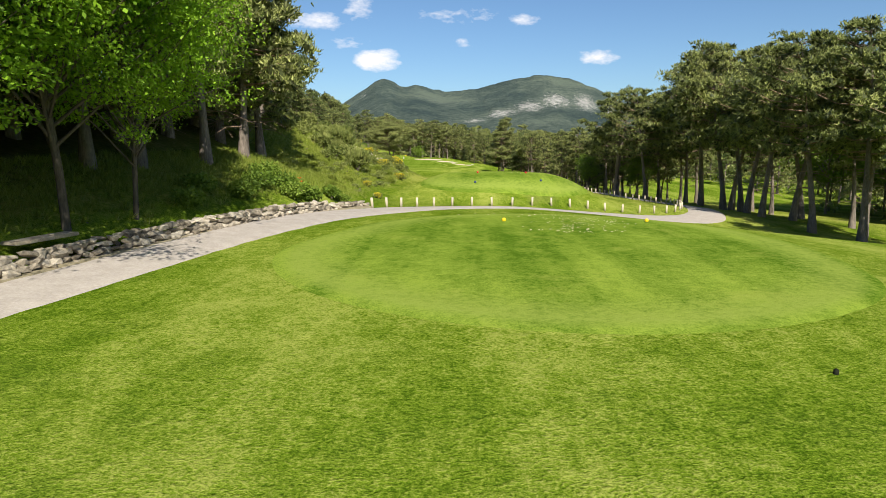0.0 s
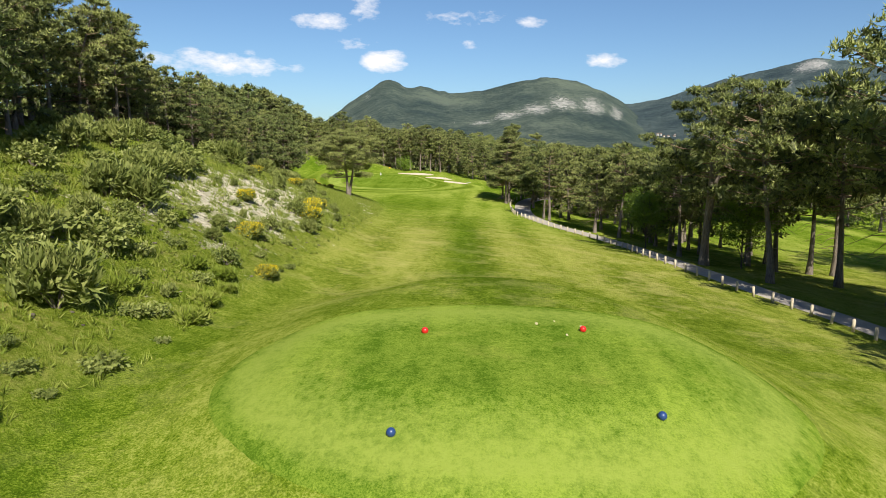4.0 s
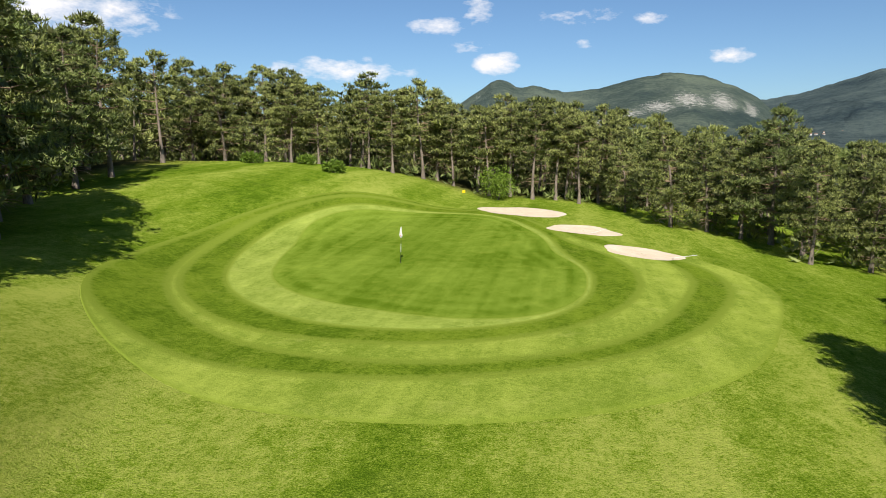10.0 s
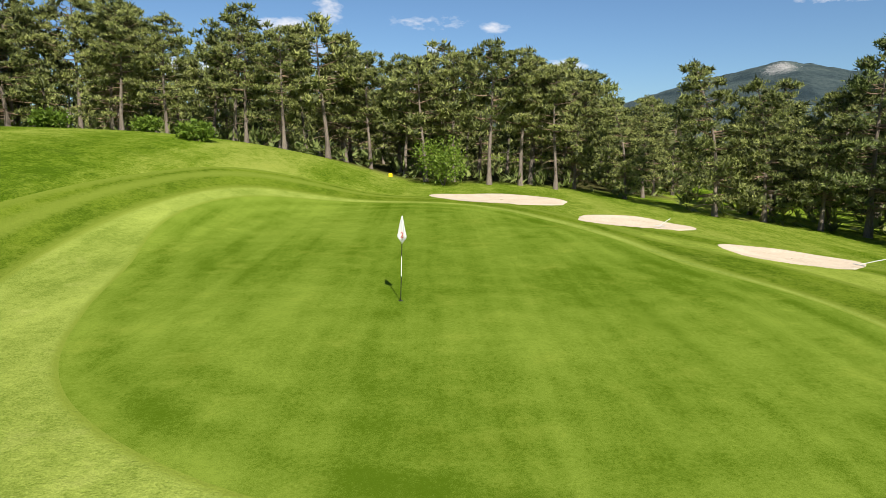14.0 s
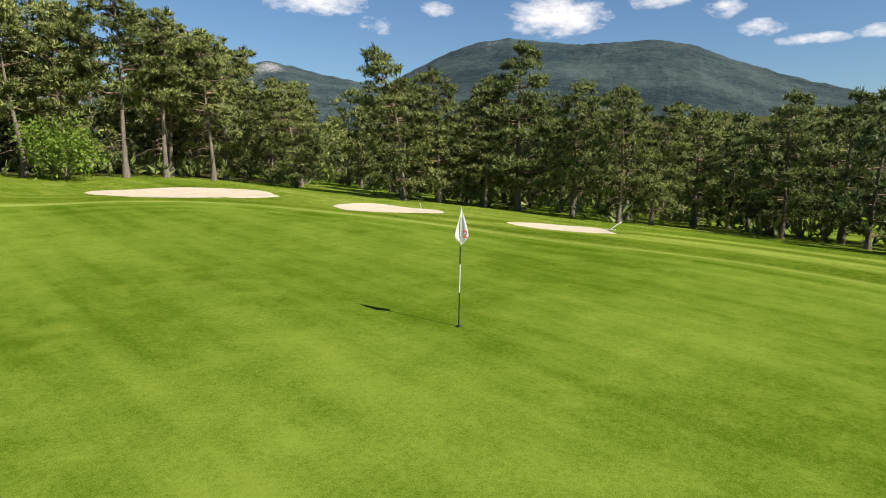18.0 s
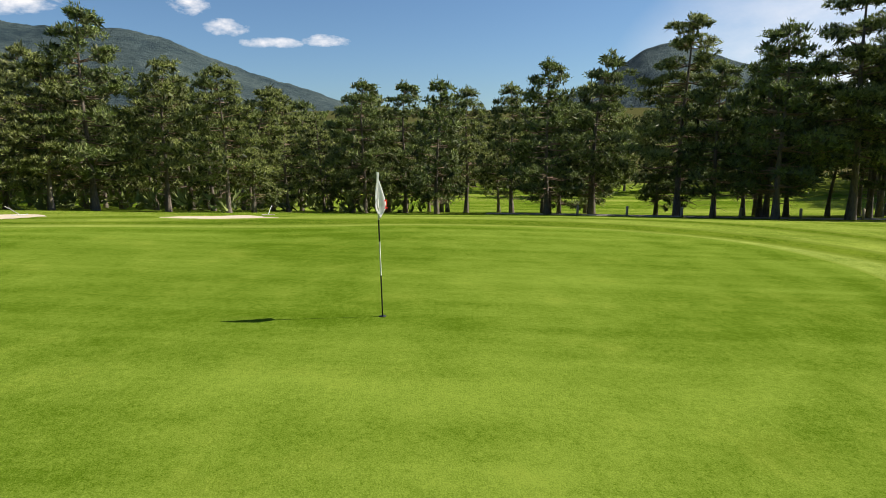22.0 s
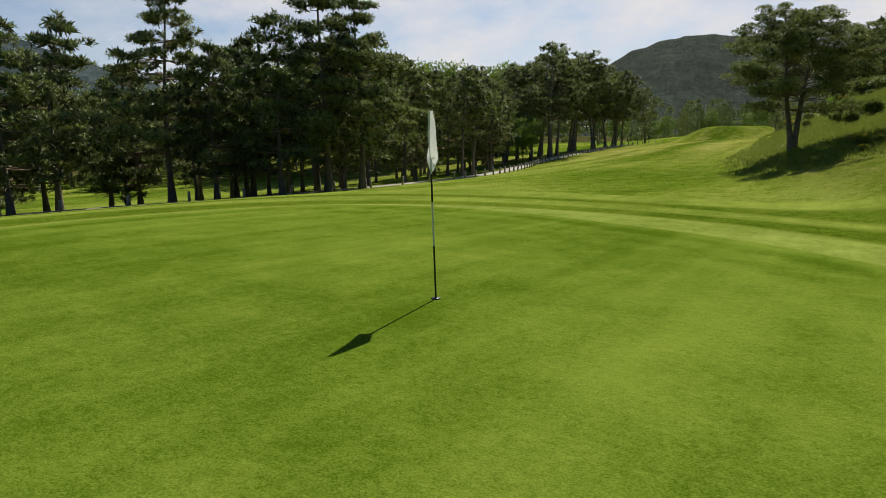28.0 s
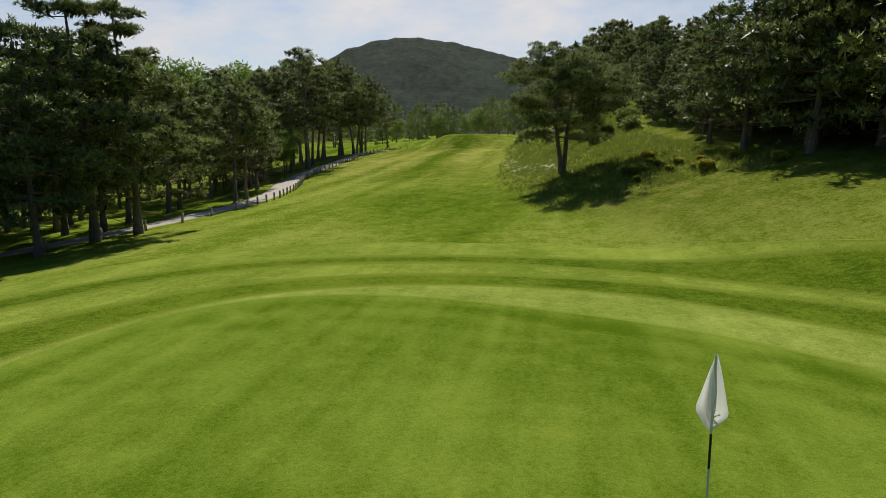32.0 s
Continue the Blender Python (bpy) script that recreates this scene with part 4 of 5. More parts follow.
def stand(key, x, y, size, **more):
    taken.append((x, y))
    return plant(key, x, y, size, pick.random() * 6.28, **more)


taken.append((-12.1, 116.0))
plant("lone", -12.1, 116.0, 1.0, 0.2)
# along the wall by the first tee
for key, x, y, s in [("broad_a", -10.3, 16.0, 1.45), ("pine_a", -12.3, 24.2, 1.3), ("pine_b", -13.0, 21.8, 1.3), ("pine_b", -11.6, 29.2, 1.35), ("pine_a", -11.4, 37.1, 1.35), ("pine_c", -12.9, 34.6, 1.3), ("pine_a", -11.2, 33.4, 1.4), ("broad_a", -13.5, 13.0, 1.3), ("broad_a", -11.8, 8.0, 1.4), ("broad_a", -15.0, 4.0, 1.4), ("pine_a", -14.2, 9.5, 1.4), ("pine_a", -15.0, 17.5, 1.45), ("pine_c", -14.6, 27.0, 1.4), ("pine_c", -14.2, 31.0, 1.4), ("pine_c", -13.5, 40.5, 1.2), ("pine_c", -15.5, 37.5, 1.3), ("broad_a", -9.7, 18.6, 1.1), ("broad_a", -10.7, 11.0, 1.4)]:
    stand(key, x, y, s)
# leaning row right of the path
for x, y, s in [(28.5, 71.7, 1.72), (27.2, 62.4, 1.6), (26.3, 55.3, 1.45), (25.6, 51, 1.35), (27.9, 50.6, 1.45), (26.2, 44.5, 1.4), (27.5, 40.9, 1.45), (24.6, 31.5, 1.05), (27.9, 60.0, 1.5), (29.5, 66, 1.6), (29, 78, 1.35), (27.5, 84, 1.3), (30.5, 45.5, 1.4), (31, 55, 1.4), (30, 36, 1.35)]:
    stand("leaning", x, y, s)
# beside the path farther on
for key, x, y, s in [("pine_a", 17.6, 104.5, 0.95), ("pine_b", 13.8, 114.0, 0.92), ("pine_b", 13.4, 116.4, 0.9), ("pine_c", 17.0, 118.5, 0.95), ("gnarled", 21.4, 82.5, 1.38), ("leaning", 23.4, 76.1, 1.3), ("pine_b", 22.4, 93.6, 0.95), ("pine_b", 19.7, 101.9, 1.0), ("broad_b", 24.4, 82.8, 1.15), ("pine_c", 22.5, 100, 0.95), ("broad_b", 21.5, 104, 1.0), ("broad_b", 20.0, 93.0, 1.1), ("pine_a", 19.5, 110, 0.9), ("pine_a", 25, 93, 1.0), ("pine_b", 23, 111, 0.95)]:
    stand(key, x, y, s)
# round the green
for key, x, y, s in [("pine_a", -33.8, 193.4, 0.94), ("pine_b", -43.0, 197.7, 1.22), ("pine_a", -46.5, 194.0, 1.2), ("pine_b", -40.0, 198.5, 1.2), ("pine_a", -49.0, 191.0, 1.2), ("pine_c", -44.5, 190.5, 1.05), ("pine_c", -38, 193, 1.0), ("pine_b", -36.5, 191.5, 0.95), ("pine_c", -25.1, 194.9, 0.97), ("pine_b", -27.5, 193.5, 0.9), ("pine_b", -24.1, 191.9, 0.92), ("pine_a", -20.0, 197.1, 1.06), ("pine_b", -17.7, 195.5, 0.95), ("pine_b", -14.8, 196, 1.0), ("pine_b", -10.7, 193.6, 1.02), ("pine_b", -8.0, 191.1, 1.08), ("pine_b", -5.5, 191.3, 1.03), ("pine_b", -4.4, 193.3, 1.0), ("pine_b", -3.0, 189.8, 0.92), ("pine_c", -1.0, 192.4, 0.9),
                     ("pine_c", 4.9, 179.8, 0.93), ("pine_c", 7.9, 179.6, 0.84), ("pine_d", 12.2, 176.4, 1.10), ("pine_a", 10.2, 177.6, 0.80), ("pine_a", 13.4, 172.8, 0.86), ("pine_a", 12.7, 169.0, 0.81), ("pine_c", 16.4, 168.8, 0.76), ("pine_a", 20.6, 167.8, 0.80), ("pine_a", 4.0, 190.4, 0.70), ("pine_a", 6.8, 199.8, 0.86), ("pine_c", 13.8, 182.7, 0.95), ("pine_c", 1.5, 187.0, 0.72), ("pine_c", 9.5, 184.5, 0.80),
                     ("pine_d", 21.5, 162.6, 0.91), ("pine_d", 24.6, 160.0, 0.96), ("pine_a", 28.7, 155.4, 1.0), ("pine_d", 31.5, 157.5, 0.9), ("pine_a", 24.6, 152.0, 0.94), ("pine_d", 22.5, 149.5, 0.80), ("pine_d", 16.5, 150.5, 0.93), ("pine_e", 19.4, 147.1, 1.04), ("tall", 15.3, 142.9, 1.15), ("pine_d", 9.4, 140.0, 0.95), ("pine_d", 12.7, 141.8, 0.84), ("tall", 10.2, 135.8, 1.24), ("tall", 9.6, 133.4, 1.17),
                     ("pine_d", 14.2, 138.2, 0.95), ("pine_d", 17.5, 137.0, 0.95), ("pine_e", 13.6, 131.0, 1.0), ("pine_b", 16.1, 131.1, 1.0), ("pine_b", 15.4, 126.5, 0.95), ("pine_b", 16.3, 120.9, 1.0), ("pine_a", 22, 124, 1.03), ("pine_b", 19.0, 128.5, 1.0), ("pine_a", 21, 133.5, 1.0), ("pine_d", 24, 140, 0.95),
                     ("pine_d", -22.2, 123.6, 0.98), ("pine_c", -24.8, 125.8, 1.02), ("pine_d", -26.6, 129.5, 1.12), ("pine_c", -23.6, 119.5, 0.85), ("pine_d", -28.6, 125.0, 1.0), ("pine_d", -30, 146, 1.25), ("pine_c", -33, 149, 1.20), ("pine_c", -31, 142.0, 1.15), ("pine_a", -36, 154, 1.15), ("pine_c", -28.5, 137.5, 1.00), ("pine_d", -38, 160, 1.10), ("pine_b", -40, 166, 1.15)]:
    stand(key, x, y, s)

# the woods: seeded scatter inside simple bounds, near trees finer than deep ones
NEAR = ["row_a", "row_b", "row_a", "row_a", "row_b", "row_c"]
FRONT = ["pine_a", "pine_b", "pine_c", "pine_c", "pine_d"]
deep_trees = []


def deep(count, xs, ys, ok, gap, sizes, kinds=(0, 1, 0, 1, 2), limit=9000):
    """Trees past the first rows, joined into one wood later."""
    n = tries = 0
    while n < count and tries < limit:
        tries += 1
        x, y = pick.uniform(*xs), pick.uniform(*ys)
        if ok(x, y) and clear(x, y, gap):
            deep_trees.append((pick.choice(kinds), x, y, pick.uniform(*sizes), pick.random() * 6.28))
            n += 1


def scatter(count, xs, ys, ok, gap, sizes, kinds, limit=6000):
    n = tries = 0
    while n < count and tries < limit:
        tries += 1
        x, y = pick.uniform(*xs), pick.uniform(*ys)
        if ok(x, y) and clear(x, y, gap):
            plant(pick.choice(kinds), x, y, pick.uniform(*sizes), pick.random() * 6.28)
            n += 1


def tl(y):
    return float(keyed(np.clip(y, -40, 260), TREE_LINE))


scatter(40, (-30, -12), (4, 58), lambda x, y: x < tl(y) - 1.5, 2.0, (1.0, 1.35), NEAR)
scatter(34, (-36, -14), (56, 80), lambda x, y: tl(y) - 8 < x < tl(y), 2.2, (0.58, 0.88), FRONT)
scatter(34, (-36, -14), (80, 105), lambda x, y: tl(y) - 8 < x < tl(y), 2.0, (0.44, 0.64), FRONT)
scatter(12, (-34, -18), (104, 117), lambda x, y: tl(y) - 9 < x < tl(y), 2.1, (0.55, 0.75), ["pine_c", "pine_d", "row_c", "pine_c"])
scatter(12, (-38, -18), (117, 129), lambda x, y: tl(y) - 9 < x < tl(y) + 0.5, 2.1, (0.75, 0.98), ["pine_c", "pine_d", "row_c", "pine_c"])
scatter(22, (-40, -18), (128, 144), lambda x, y: tl(y) - 10 < x < tl(y) + 0.5, 1.9, (1.02, 1.3), ["pine_c", "pine_d", "row_c", "pine_c"])
scatter(26, (-60, 2), (188, 204), lambda x, y: y > 190 + 0.12 * abs(x + 20) and x > tl(y) - 12, 2.4, (0.95, 1.15), NEAR)
scatter(20, (-54, -36), (135, 190), lambda x, y: x < tl(y), 2.4, (1.1, 1.4), NEAR)
scatter(14, (15, 38), (137, 166), lambda x, y: y > 172 - 1.35 * x * 0.9 - 6, 2.6, (0.8, 1.0), ["row_c", "row_a", "row_c"])
scatter(40, (6, 40), (160, 205), lambda x, y: x > 6 + max(0, (186 - y) * 0.75) and x < 42, 2.8, (0.72, 0.95), NEAR)
scatter(28, (20, 33), (86, 134), lambda x, y: x > 21, 2.3, (0.75, 1.0), ["row_b", "row_b", "row_a", "pine_b"])
scatter(6, (27, 34), (24, 90), lambda x, y: True, 2.6, (1.1, 1.4), ["leaning", "pine_b"])
deep(55, (-80, -22), (-10, 75), lambda x, y: x < tl(y) - 7, 3.0, (0.75, 1.05))
deep(50, (-80, -22), (75, 122), lambda x, y: x < tl(y) - 7, 2.6, (0.48, 0.72))
deep(60, (-80, -22), (122, 200), lambda x, y: x < tl(y) - 7, 3.0, (0.8, 1.1))
deep(130, (-85, 20), (200, 245), lambda x, y: True, 3.0, (0.85, 1.08))
deep(150, (66, 104), (-30, 262), lambda x, y: True, 3.6, (1.0, 1.4))
deep(110, (30, 80), (172, 262), lambda x, y: True, 3.4, (0.75, 1.0))
deep(90, (-62, 62), (-80, -20), lambda x, y: abs(x + 2) > 9 or y < -40, 3.6, (0.9, 1.25), (0, 1, 2, 3))
deep(30, (50, 84), (22, 95), lambda x, y: x > 50 + (95 - y) * 0.05, 4.5, (1.9, 2.45), (3,))


def mesh_arrays(me):
    v = np.empty(len(me.vertices) * 3, np.float32)
    me.vertices.foreach_get("co", v)
    f = np.empty(len(me.loops), np.int32)
    me.loops.foreach_get("vertex_index", f)
    return v.reshape(-1, 3), f.reshape(len(me.polygons), -1)


deep_parts = [[mesh_arrays(me) for me in pair] for pair in DEEP_KINDS]
for slot, (name, label) in enumerate((("wood_trunks", "dark trunks crowding the deep pine wood"), ("wood_canopy", "dense green canopy of the deep pine wood"))):
    for deep_set, mat_of in (((0, 1), NEEDLE), ((2,), NEEDLE_DARK), ((3,), SHRUBGREEN)):
        pieces = []
        for k, x, y, s, turn in deep_trees:
            if k not in deep_set:
                continue
            v, f = deep_parts[k][slot]
            c, sn = math.cos(turn), math.sin(turn)
            w = np.stack([v[:, 0] * c - v[:, 1] * sn, v[:, 0] * sn + v[:, 1] * c, v[:, 2]], 1) * s + np.array([x, y, float(land(x, y))])
            pieces.append((w, f))
        v, f = gather(pieces)
        tagged(new(name, mesh_of(name, v, f, BARK if slot == 0 else mat_of)), label, "woods", kind="stuff")

# distant canopy, joined
rng = np.random.default_rng(40)
n_far = 2200
fr = 130 + 1150 * rng.random(n_far) ** 1.25
fa = np.radians(rng.uniform(-75, 185, n_far))
fx, fy = MID[0] + fr * np.sin(fa), MID[1] + fr * np.cos(fa)
keep = ~((fx > -90) & (fx < 150) & (fy > -80) & (fy < 262))
keep &= ~((fy < -60) & (np.abs(fx) < 30) & (fr < 190))
fx, fy, fr = fx[keep], fy[keep], fr[keep]
fc, fs = [], []
for x, y, r in zip(fx, fy, fr):
    h = rng.uniform(7, 11)
    z0 = float(land(x, y))
    for q in range(5):
        a = rng.random() * 6.28
        w = rng.uniform(0.4, 2.2)
        fc.append((x + math.cos(a) * w, y + math.sin(a) * w, z0 + h * rng.uniform(0.5, 0.95)))
        fs.append((1.9, 1.9, 1.1))
fv, ff = sprays(rng, np.array(fc), np.array(fs), 6, 1.4, 0.5, 0.5, 0.5)
tagged(new("far_woods", mesh_of("far_woods", fv, ff, WOODS)), "distant pine woods covering the valley floor", "woods", kind="stuff")

# ---------------------------------------------------------------- posts, markers, flag
def post_mesh(radius, height):
    bm = bmesh.new()
    bmesh.ops.create_cone(bm, cap_ends=True, segments=12, radius1=radius, radius2=radius * 0.96, depth=height)
    bmesh.ops.translate(bm, verts=bm.verts, vec=(0, 0, height / 2 - 0.08))
    rim = [e for e in bm.edges if all(v.co.z > height - 0.1 for v in e.verts)]
    bmesh.ops.bevel(bm, geom=rim, offset=0.015, segments=2, affect="EDGES")
    return from_bm("path_post", bm, POST, True)


POST_LINE = [(-4.3, 34.3), (-2.7, 37.2), (-0.5, 39.6), (2.2, 41.1), (5.3, 42.1), (8.1, 43.1), (11.5, 44.5), (14.0, 45.4), (16.0, 46.6), (17.6, 48.2), (19.2, 51.5), (20.3, 57), (20.4, 62), (19.9, 67), (19.0, 71), (18.2, 76), (17.6, 80), (17.2, 85), (17.1, 90), (16.5, 94.4), (15.3, 98.4), (13.9, 102), (12.5, 106), (11.6, 109), (10.5, 113.4), (9.8, 116.5), (9.6, 120), (9.7, 124), (10.0, 130), (11.2, 138), (13.8, 146.5), (17, 151)]
pm = post_mesh(0.075, 0.66)
for i, (x, y) in enumerate(spline(POST_LINE, 1.48)):
    if y > 122 and i % 2:
        continue
    p = tagged(new("path_post", pm), "short pale wooden post beside the cart path", "post", "posts along the cart path")
    p.matrix_world = Matrix.Translation((x, y, float(land(x, y)))) @ Euler((pick.gauss(0, 0.04), pick.gauss(0, 0.04), pick.random() * 6)).to_matrix().to_4x4()


def ball(name, x, y, radius, material, label, group):
    bm = bmesh.new()
    bmesh.ops.create_uvsphere(bm, u_segments=20, v_segments=14, radius=radius)
    for v in bm.verts:
        v.co.z = max(v.co.z, -radius * 0.8)
    ob = new(name, from_bm(name, bm, material, True))
    ob.location = (x, y, float(land(x, y)) + 0.04 + radius * 0.78)
    return tagged(ob, label, "tee marker", group)


def paint(name, col, rough=0.35):
    n = Nodes(name)
    return n.done(n.mix(n.math("MULTIPLY", n.noise(30, 5.0, 0.7, local=True), 0.25), col, tuple(c * 0.6 for c in col)), rough, spec=0.5)


YELLOW, RED, BLUE = paint("yellow_paint", (0.80, 0.55, 0.01)), paint("red_paint", (0.55, 0.02, 0.015)), paint("blue_paint", (0.02, 0.05, 0.16))
for x, y in [(2.49, 24.78), (8.55, 25.43)]:
    ball("tee_marker", x, y, 0.085, YELLOW, "round yellow tee marker on the grass", "yellow tee markers")
for x, y in [(1.79, 44.9), (6.68, 45.7)]:
    ball("tee_marker", x, y, 0.085, BLUE, "round dark blue tee marker on the grass", "blue tee markers")
for x, y in [(2.1, 49.3), (5.98, 49.8)]:
    ball("tee_marker", x, y, 0.085, RED, "round red tee marker on the grass", "red tee markers")

FLAG_AT = (-13.37, 157.0)
fz = float(land(*FLAG_AT)) + 0.035
WHITE, BLACK = paint("white_paint", (0.75, 0.75, 0.73), 0.4), paint("black_paint", (0.012, 0.012, 0.013), 0.4)
flagstick = tagged(new("flagstick"), "black and white banded flagstick with a white flag in the hole", "flagstick")
flagstick.location = (*FLAG_AT, fz)
flagstick.rotation_euler = (radians(-1.15), radians(1.7), 0)


def rod(z0, z1, r, material, name):
    v, f = tube(np.array([(0, 0, z0), (0, 0, (z0 + z1) / 2), (0, 0, z1)]), [r, r, r], 12)
    return mesh_of(name, v, f, material, True)


for z0, z1, m in [(-0.1, 0.62, BLACK), (0.62, 1.12, WHITE), (1.12, 1.44, BLACK), (1.44, 2.13, WHITE)]:
    part("pole_band", rod(z0, z1, 0.011, m, "pole_band"), flagstick, "white pole band" if m is WHITE else "black pole band")
v, f = tube(np.array([(0, 0, 0.0), (0, 0, 0.012), (0, 0, 0.014)]), [0.055, 0.055, 0.012], 24)
part("hole_cup", mesh_of("hole_cup", v, f, BLACK, True), flagstick, "dark rim of the hole")


# ---------------------------------------------------------------- village under the mountain
ROOF, HOUSE_WALL = plain_grain("terracotta_roof", (0.20, 0.13, 0.10), (0.28, 0.19, 0.15), 1.5, 0.9, 0.02), plain_grain("pale_house_wall", (0.40, 0.38, 0.35), (0.58, 0.56, 0.52), 1.0, 0.9, 0.02)
vill = random.Random(5)
for i in range(9):
    ba, d = math.radians(vill.uniform(16.6, 20.0)), vill.uniform(2030, 2120)
    hx, hy = MID[0] + d * math.sin(ba), MID[1] + d * math.cos(ba)
    w, l, h = vill.uniform(3.5, 5), vill.uniform(5, 7), vill.uniform(3, 4)
    house = tagged(new("village_house"), "small pale house with a tiled roof on the far slope", "house", "houses of the far village")
    house.matrix_world = Matrix.Translation((hx, hy, MID[2] - 12 + 324 * ((d / 4000 - 0.4) / 0.6) ** 1.25 + 1)) @ Euler((0, 0, vill.random() * 3)).to_matrix().to_4x4()
    bm = bmesh.new()
    bmesh.ops.create_cube(bm, size=1.0)
    bmesh.ops.scale(bm, verts=bm.verts, vec=(w, l, h + 6))
    bmesh.ops.translate(bm, verts=bm.verts, vec=(0, 0, h / 2 - 3))
    part("wall", from_bm("wall", bm, HOUSE_WALL), house)
    e = 0.5
    rv = [(-w / 2 - e, -l / 2 - e, h), (w / 2 + e, -l / 2 - e, h), (w / 2 + e, l / 2 + e, h), (-w / 2 - e, l / 2 + e, h), (0, -l / 2 - e, h + 2.4), (0, l / 2 + e, h + 2.4)]
    bm = bmesh.new()
    bv = [bm.verts.new(p) for p in rv]
    for f in ((0, 1, 4), (2, 3, 5), (1, 2, 5, 4), (3, 0, 4, 5), (0, 3, 2, 1)):
        bm.faces.new([bv[k] for k in f])
    part("roof", from_bm("roof", bm, ROOF), house)

# the cloth hangs folded round the pole
bm = bmesh.new()
rows_, cols_ = 15, 13
grid = []
for i in range(rows_):
    v = i / (rows_ - 1)
    w = 0.135 * (v / 0.76) ** 0.9 if v < 0.76 else 0.135 * (1 - (v - 0.76) / 0.24) ** 0.8
    w = max(w, 0.004)
    row = []
    for j in range(cols_):
        u = j / (cols_ - 1) * 2 - 1
        fold = 0.035 * math.cos(u * 4.2 + 0.6) * w / 0.135 + 0.02 * math.sin(v * 5 + u * 2)
        row.append(bm.verts.new((u * w + 0.015 * v, fold * 1.2 - 0.02, 2.125 - 0.64 * v - 0.03 * abs(u) * v)))
    grid.append(row)
for i in range(rows_ - 1):
    for j in range(cols_ - 1):
        bm.faces.new((grid[i][j], grid[i][j + 1], grid[i + 1][j + 1], grid[i + 1][j]))
n = Nodes("white_flag_cloth")
CLOTH = n.done(n.mix(n.noise(9, 4.0, 0.6, local=True), (0.84, 0.84, 0.83), (0.70, 0.71, 0.73)), 0.8, n.noise(220, 2.0, 0.5, local=True), 0.002, ((0.8, 0.8, 0.78), 0.35))
cloth = part("flag", from_bm("flag", bm, CLOTH, True), flagstick, "white hanging cloth flag with a red number")
cloth.rotation_euler = (0, 0, radians(-25))
digit = bpy.data.curves.new("flag_number", "FONT")
digit.body, digit.size, digit.extrude, digit.align_x = "2", 0.19, 0.001, "CENTER"
tmp = bpy.data.objects.new("flag_number", digit)
scene.collection.objects.link(tmp)
bpy.context.view_layer.update()
dme = bpy.data.meshes.new_from_object(tmp.evaluated_get(bpy.context.evaluated_depsgraph_get()))
bpy.data.objects.remove(tmp)
dme.materials.clear()
dme.materials.append(RED)
num = new("flag_number", dme)
num.parent = cloth
num.matrix_basis = Matrix.Translation((0.05, -0.105, 1.60)) @ Euler((radians(90), 0, 0)).to_matrix().to_4x4()
num["label"] = "red number on the flag"

# ---------------------------------------------------------------- bank: shrubs, broom, tall grass, stones


def bush_mesh(seed, wide, high, per, kind_of="leaf", flowers=0, green=None):
    rng = np.random.default_rng(seed)
    m = 16
    a, q = rng.random(m) * 6.283, np.sqrt(rng.random(m))
    c = np.stack([np.cos(a) * q * wide * 0.7, np.sin(a) * q * wide * 0.7, high * (0.25 + 0.55 * rng.random(m) * (1 - 0.5 * q))], 1)
    s = np.tile(np.array([[wide * 0.42, wide * 0.42, high * 0.32]]), (m, 1))
    v, f = leaves(rng, c, s, per, 0.16, 0.05) if kind_of == "leaf" else sprays(rng, c, s, per, 0.26, 0.05, 0.8, 0.4)
    stems = [tube(np.stack([(0, 0, -0.1), p * 0.5, p * 0.9]), [0.03, 0.02, 0.006], 4) for p in c[:7]]
    sv, sf = gather(stems)
    made = [("stem", mesh_of("stem", sv, sf, BARK, True)), ("foliage", mesh_of("foliage", v, f, green or BUSHLEAF))]
    if flowers:
        fv, ff = leaves(rng, c + np.array([0, 0, high * 0.16]), s * 0.95, flowers, 0.075, 0.035)
        made.append(("blossom", mesh_of("blossom", fv, ff, BROOM)))
    return made


def set_bush(store, key, x, y, size, label, group, category="shrub", name="shrub"):
    m = Matrix.Translation((x, y, float(land(x, y)))) @ Euler((0, 0, pick.random() * 6.28)).to_matrix().to_4x4() @ Matrix.Scale(size, 4)
    if store[key][1] is None:
        root = tagged(new(name), label, category, group)
        for pn, me in store[key][0]:
            part(pn, me, root)
        root.matrix_basis = m
        store[key][1] = root
    else:
        ob = copy_thing(store[key][1], Matrix.Identity(4))
        ob.matrix_basis = m


BUSH = {"round": [bush_mesh(1, 0.8, 1.0, 44), None], "spiky": [bush_mesh(2, 0.7, 1.3, 36, "spray"), None], "broom": [bush_mesh(3, 0.7, 0.9, 44, "spray", 150), None], "low": [bush_mesh(4, 0.7, 0.5, 26), None], "lush": [bush_mesh(9, 0.8, 0.9, 90, green=SHRUBGREEN), None], "mound": [bush_mesh(5, 0.75, 0.9, 90, green=SHRUBGREEN), None], "weed": [bush_mesh(7, 0.7, 0.6, 30, "spray", green=WILDGRASS), None], "thicket": [bush_mesh(6, 2.0, 3.0, 170, green=SHRUBGREEN), None]}
for x, y, s in [(-37.0, 183.1, 1.5), (-32.2, 186.0, 1.4), (-27.0, 181.1, 1.55)]:
    set_bush(BUSH, "mound", x, y, s, "round green garden shrub on the grass mound", "shrubs on the mound")
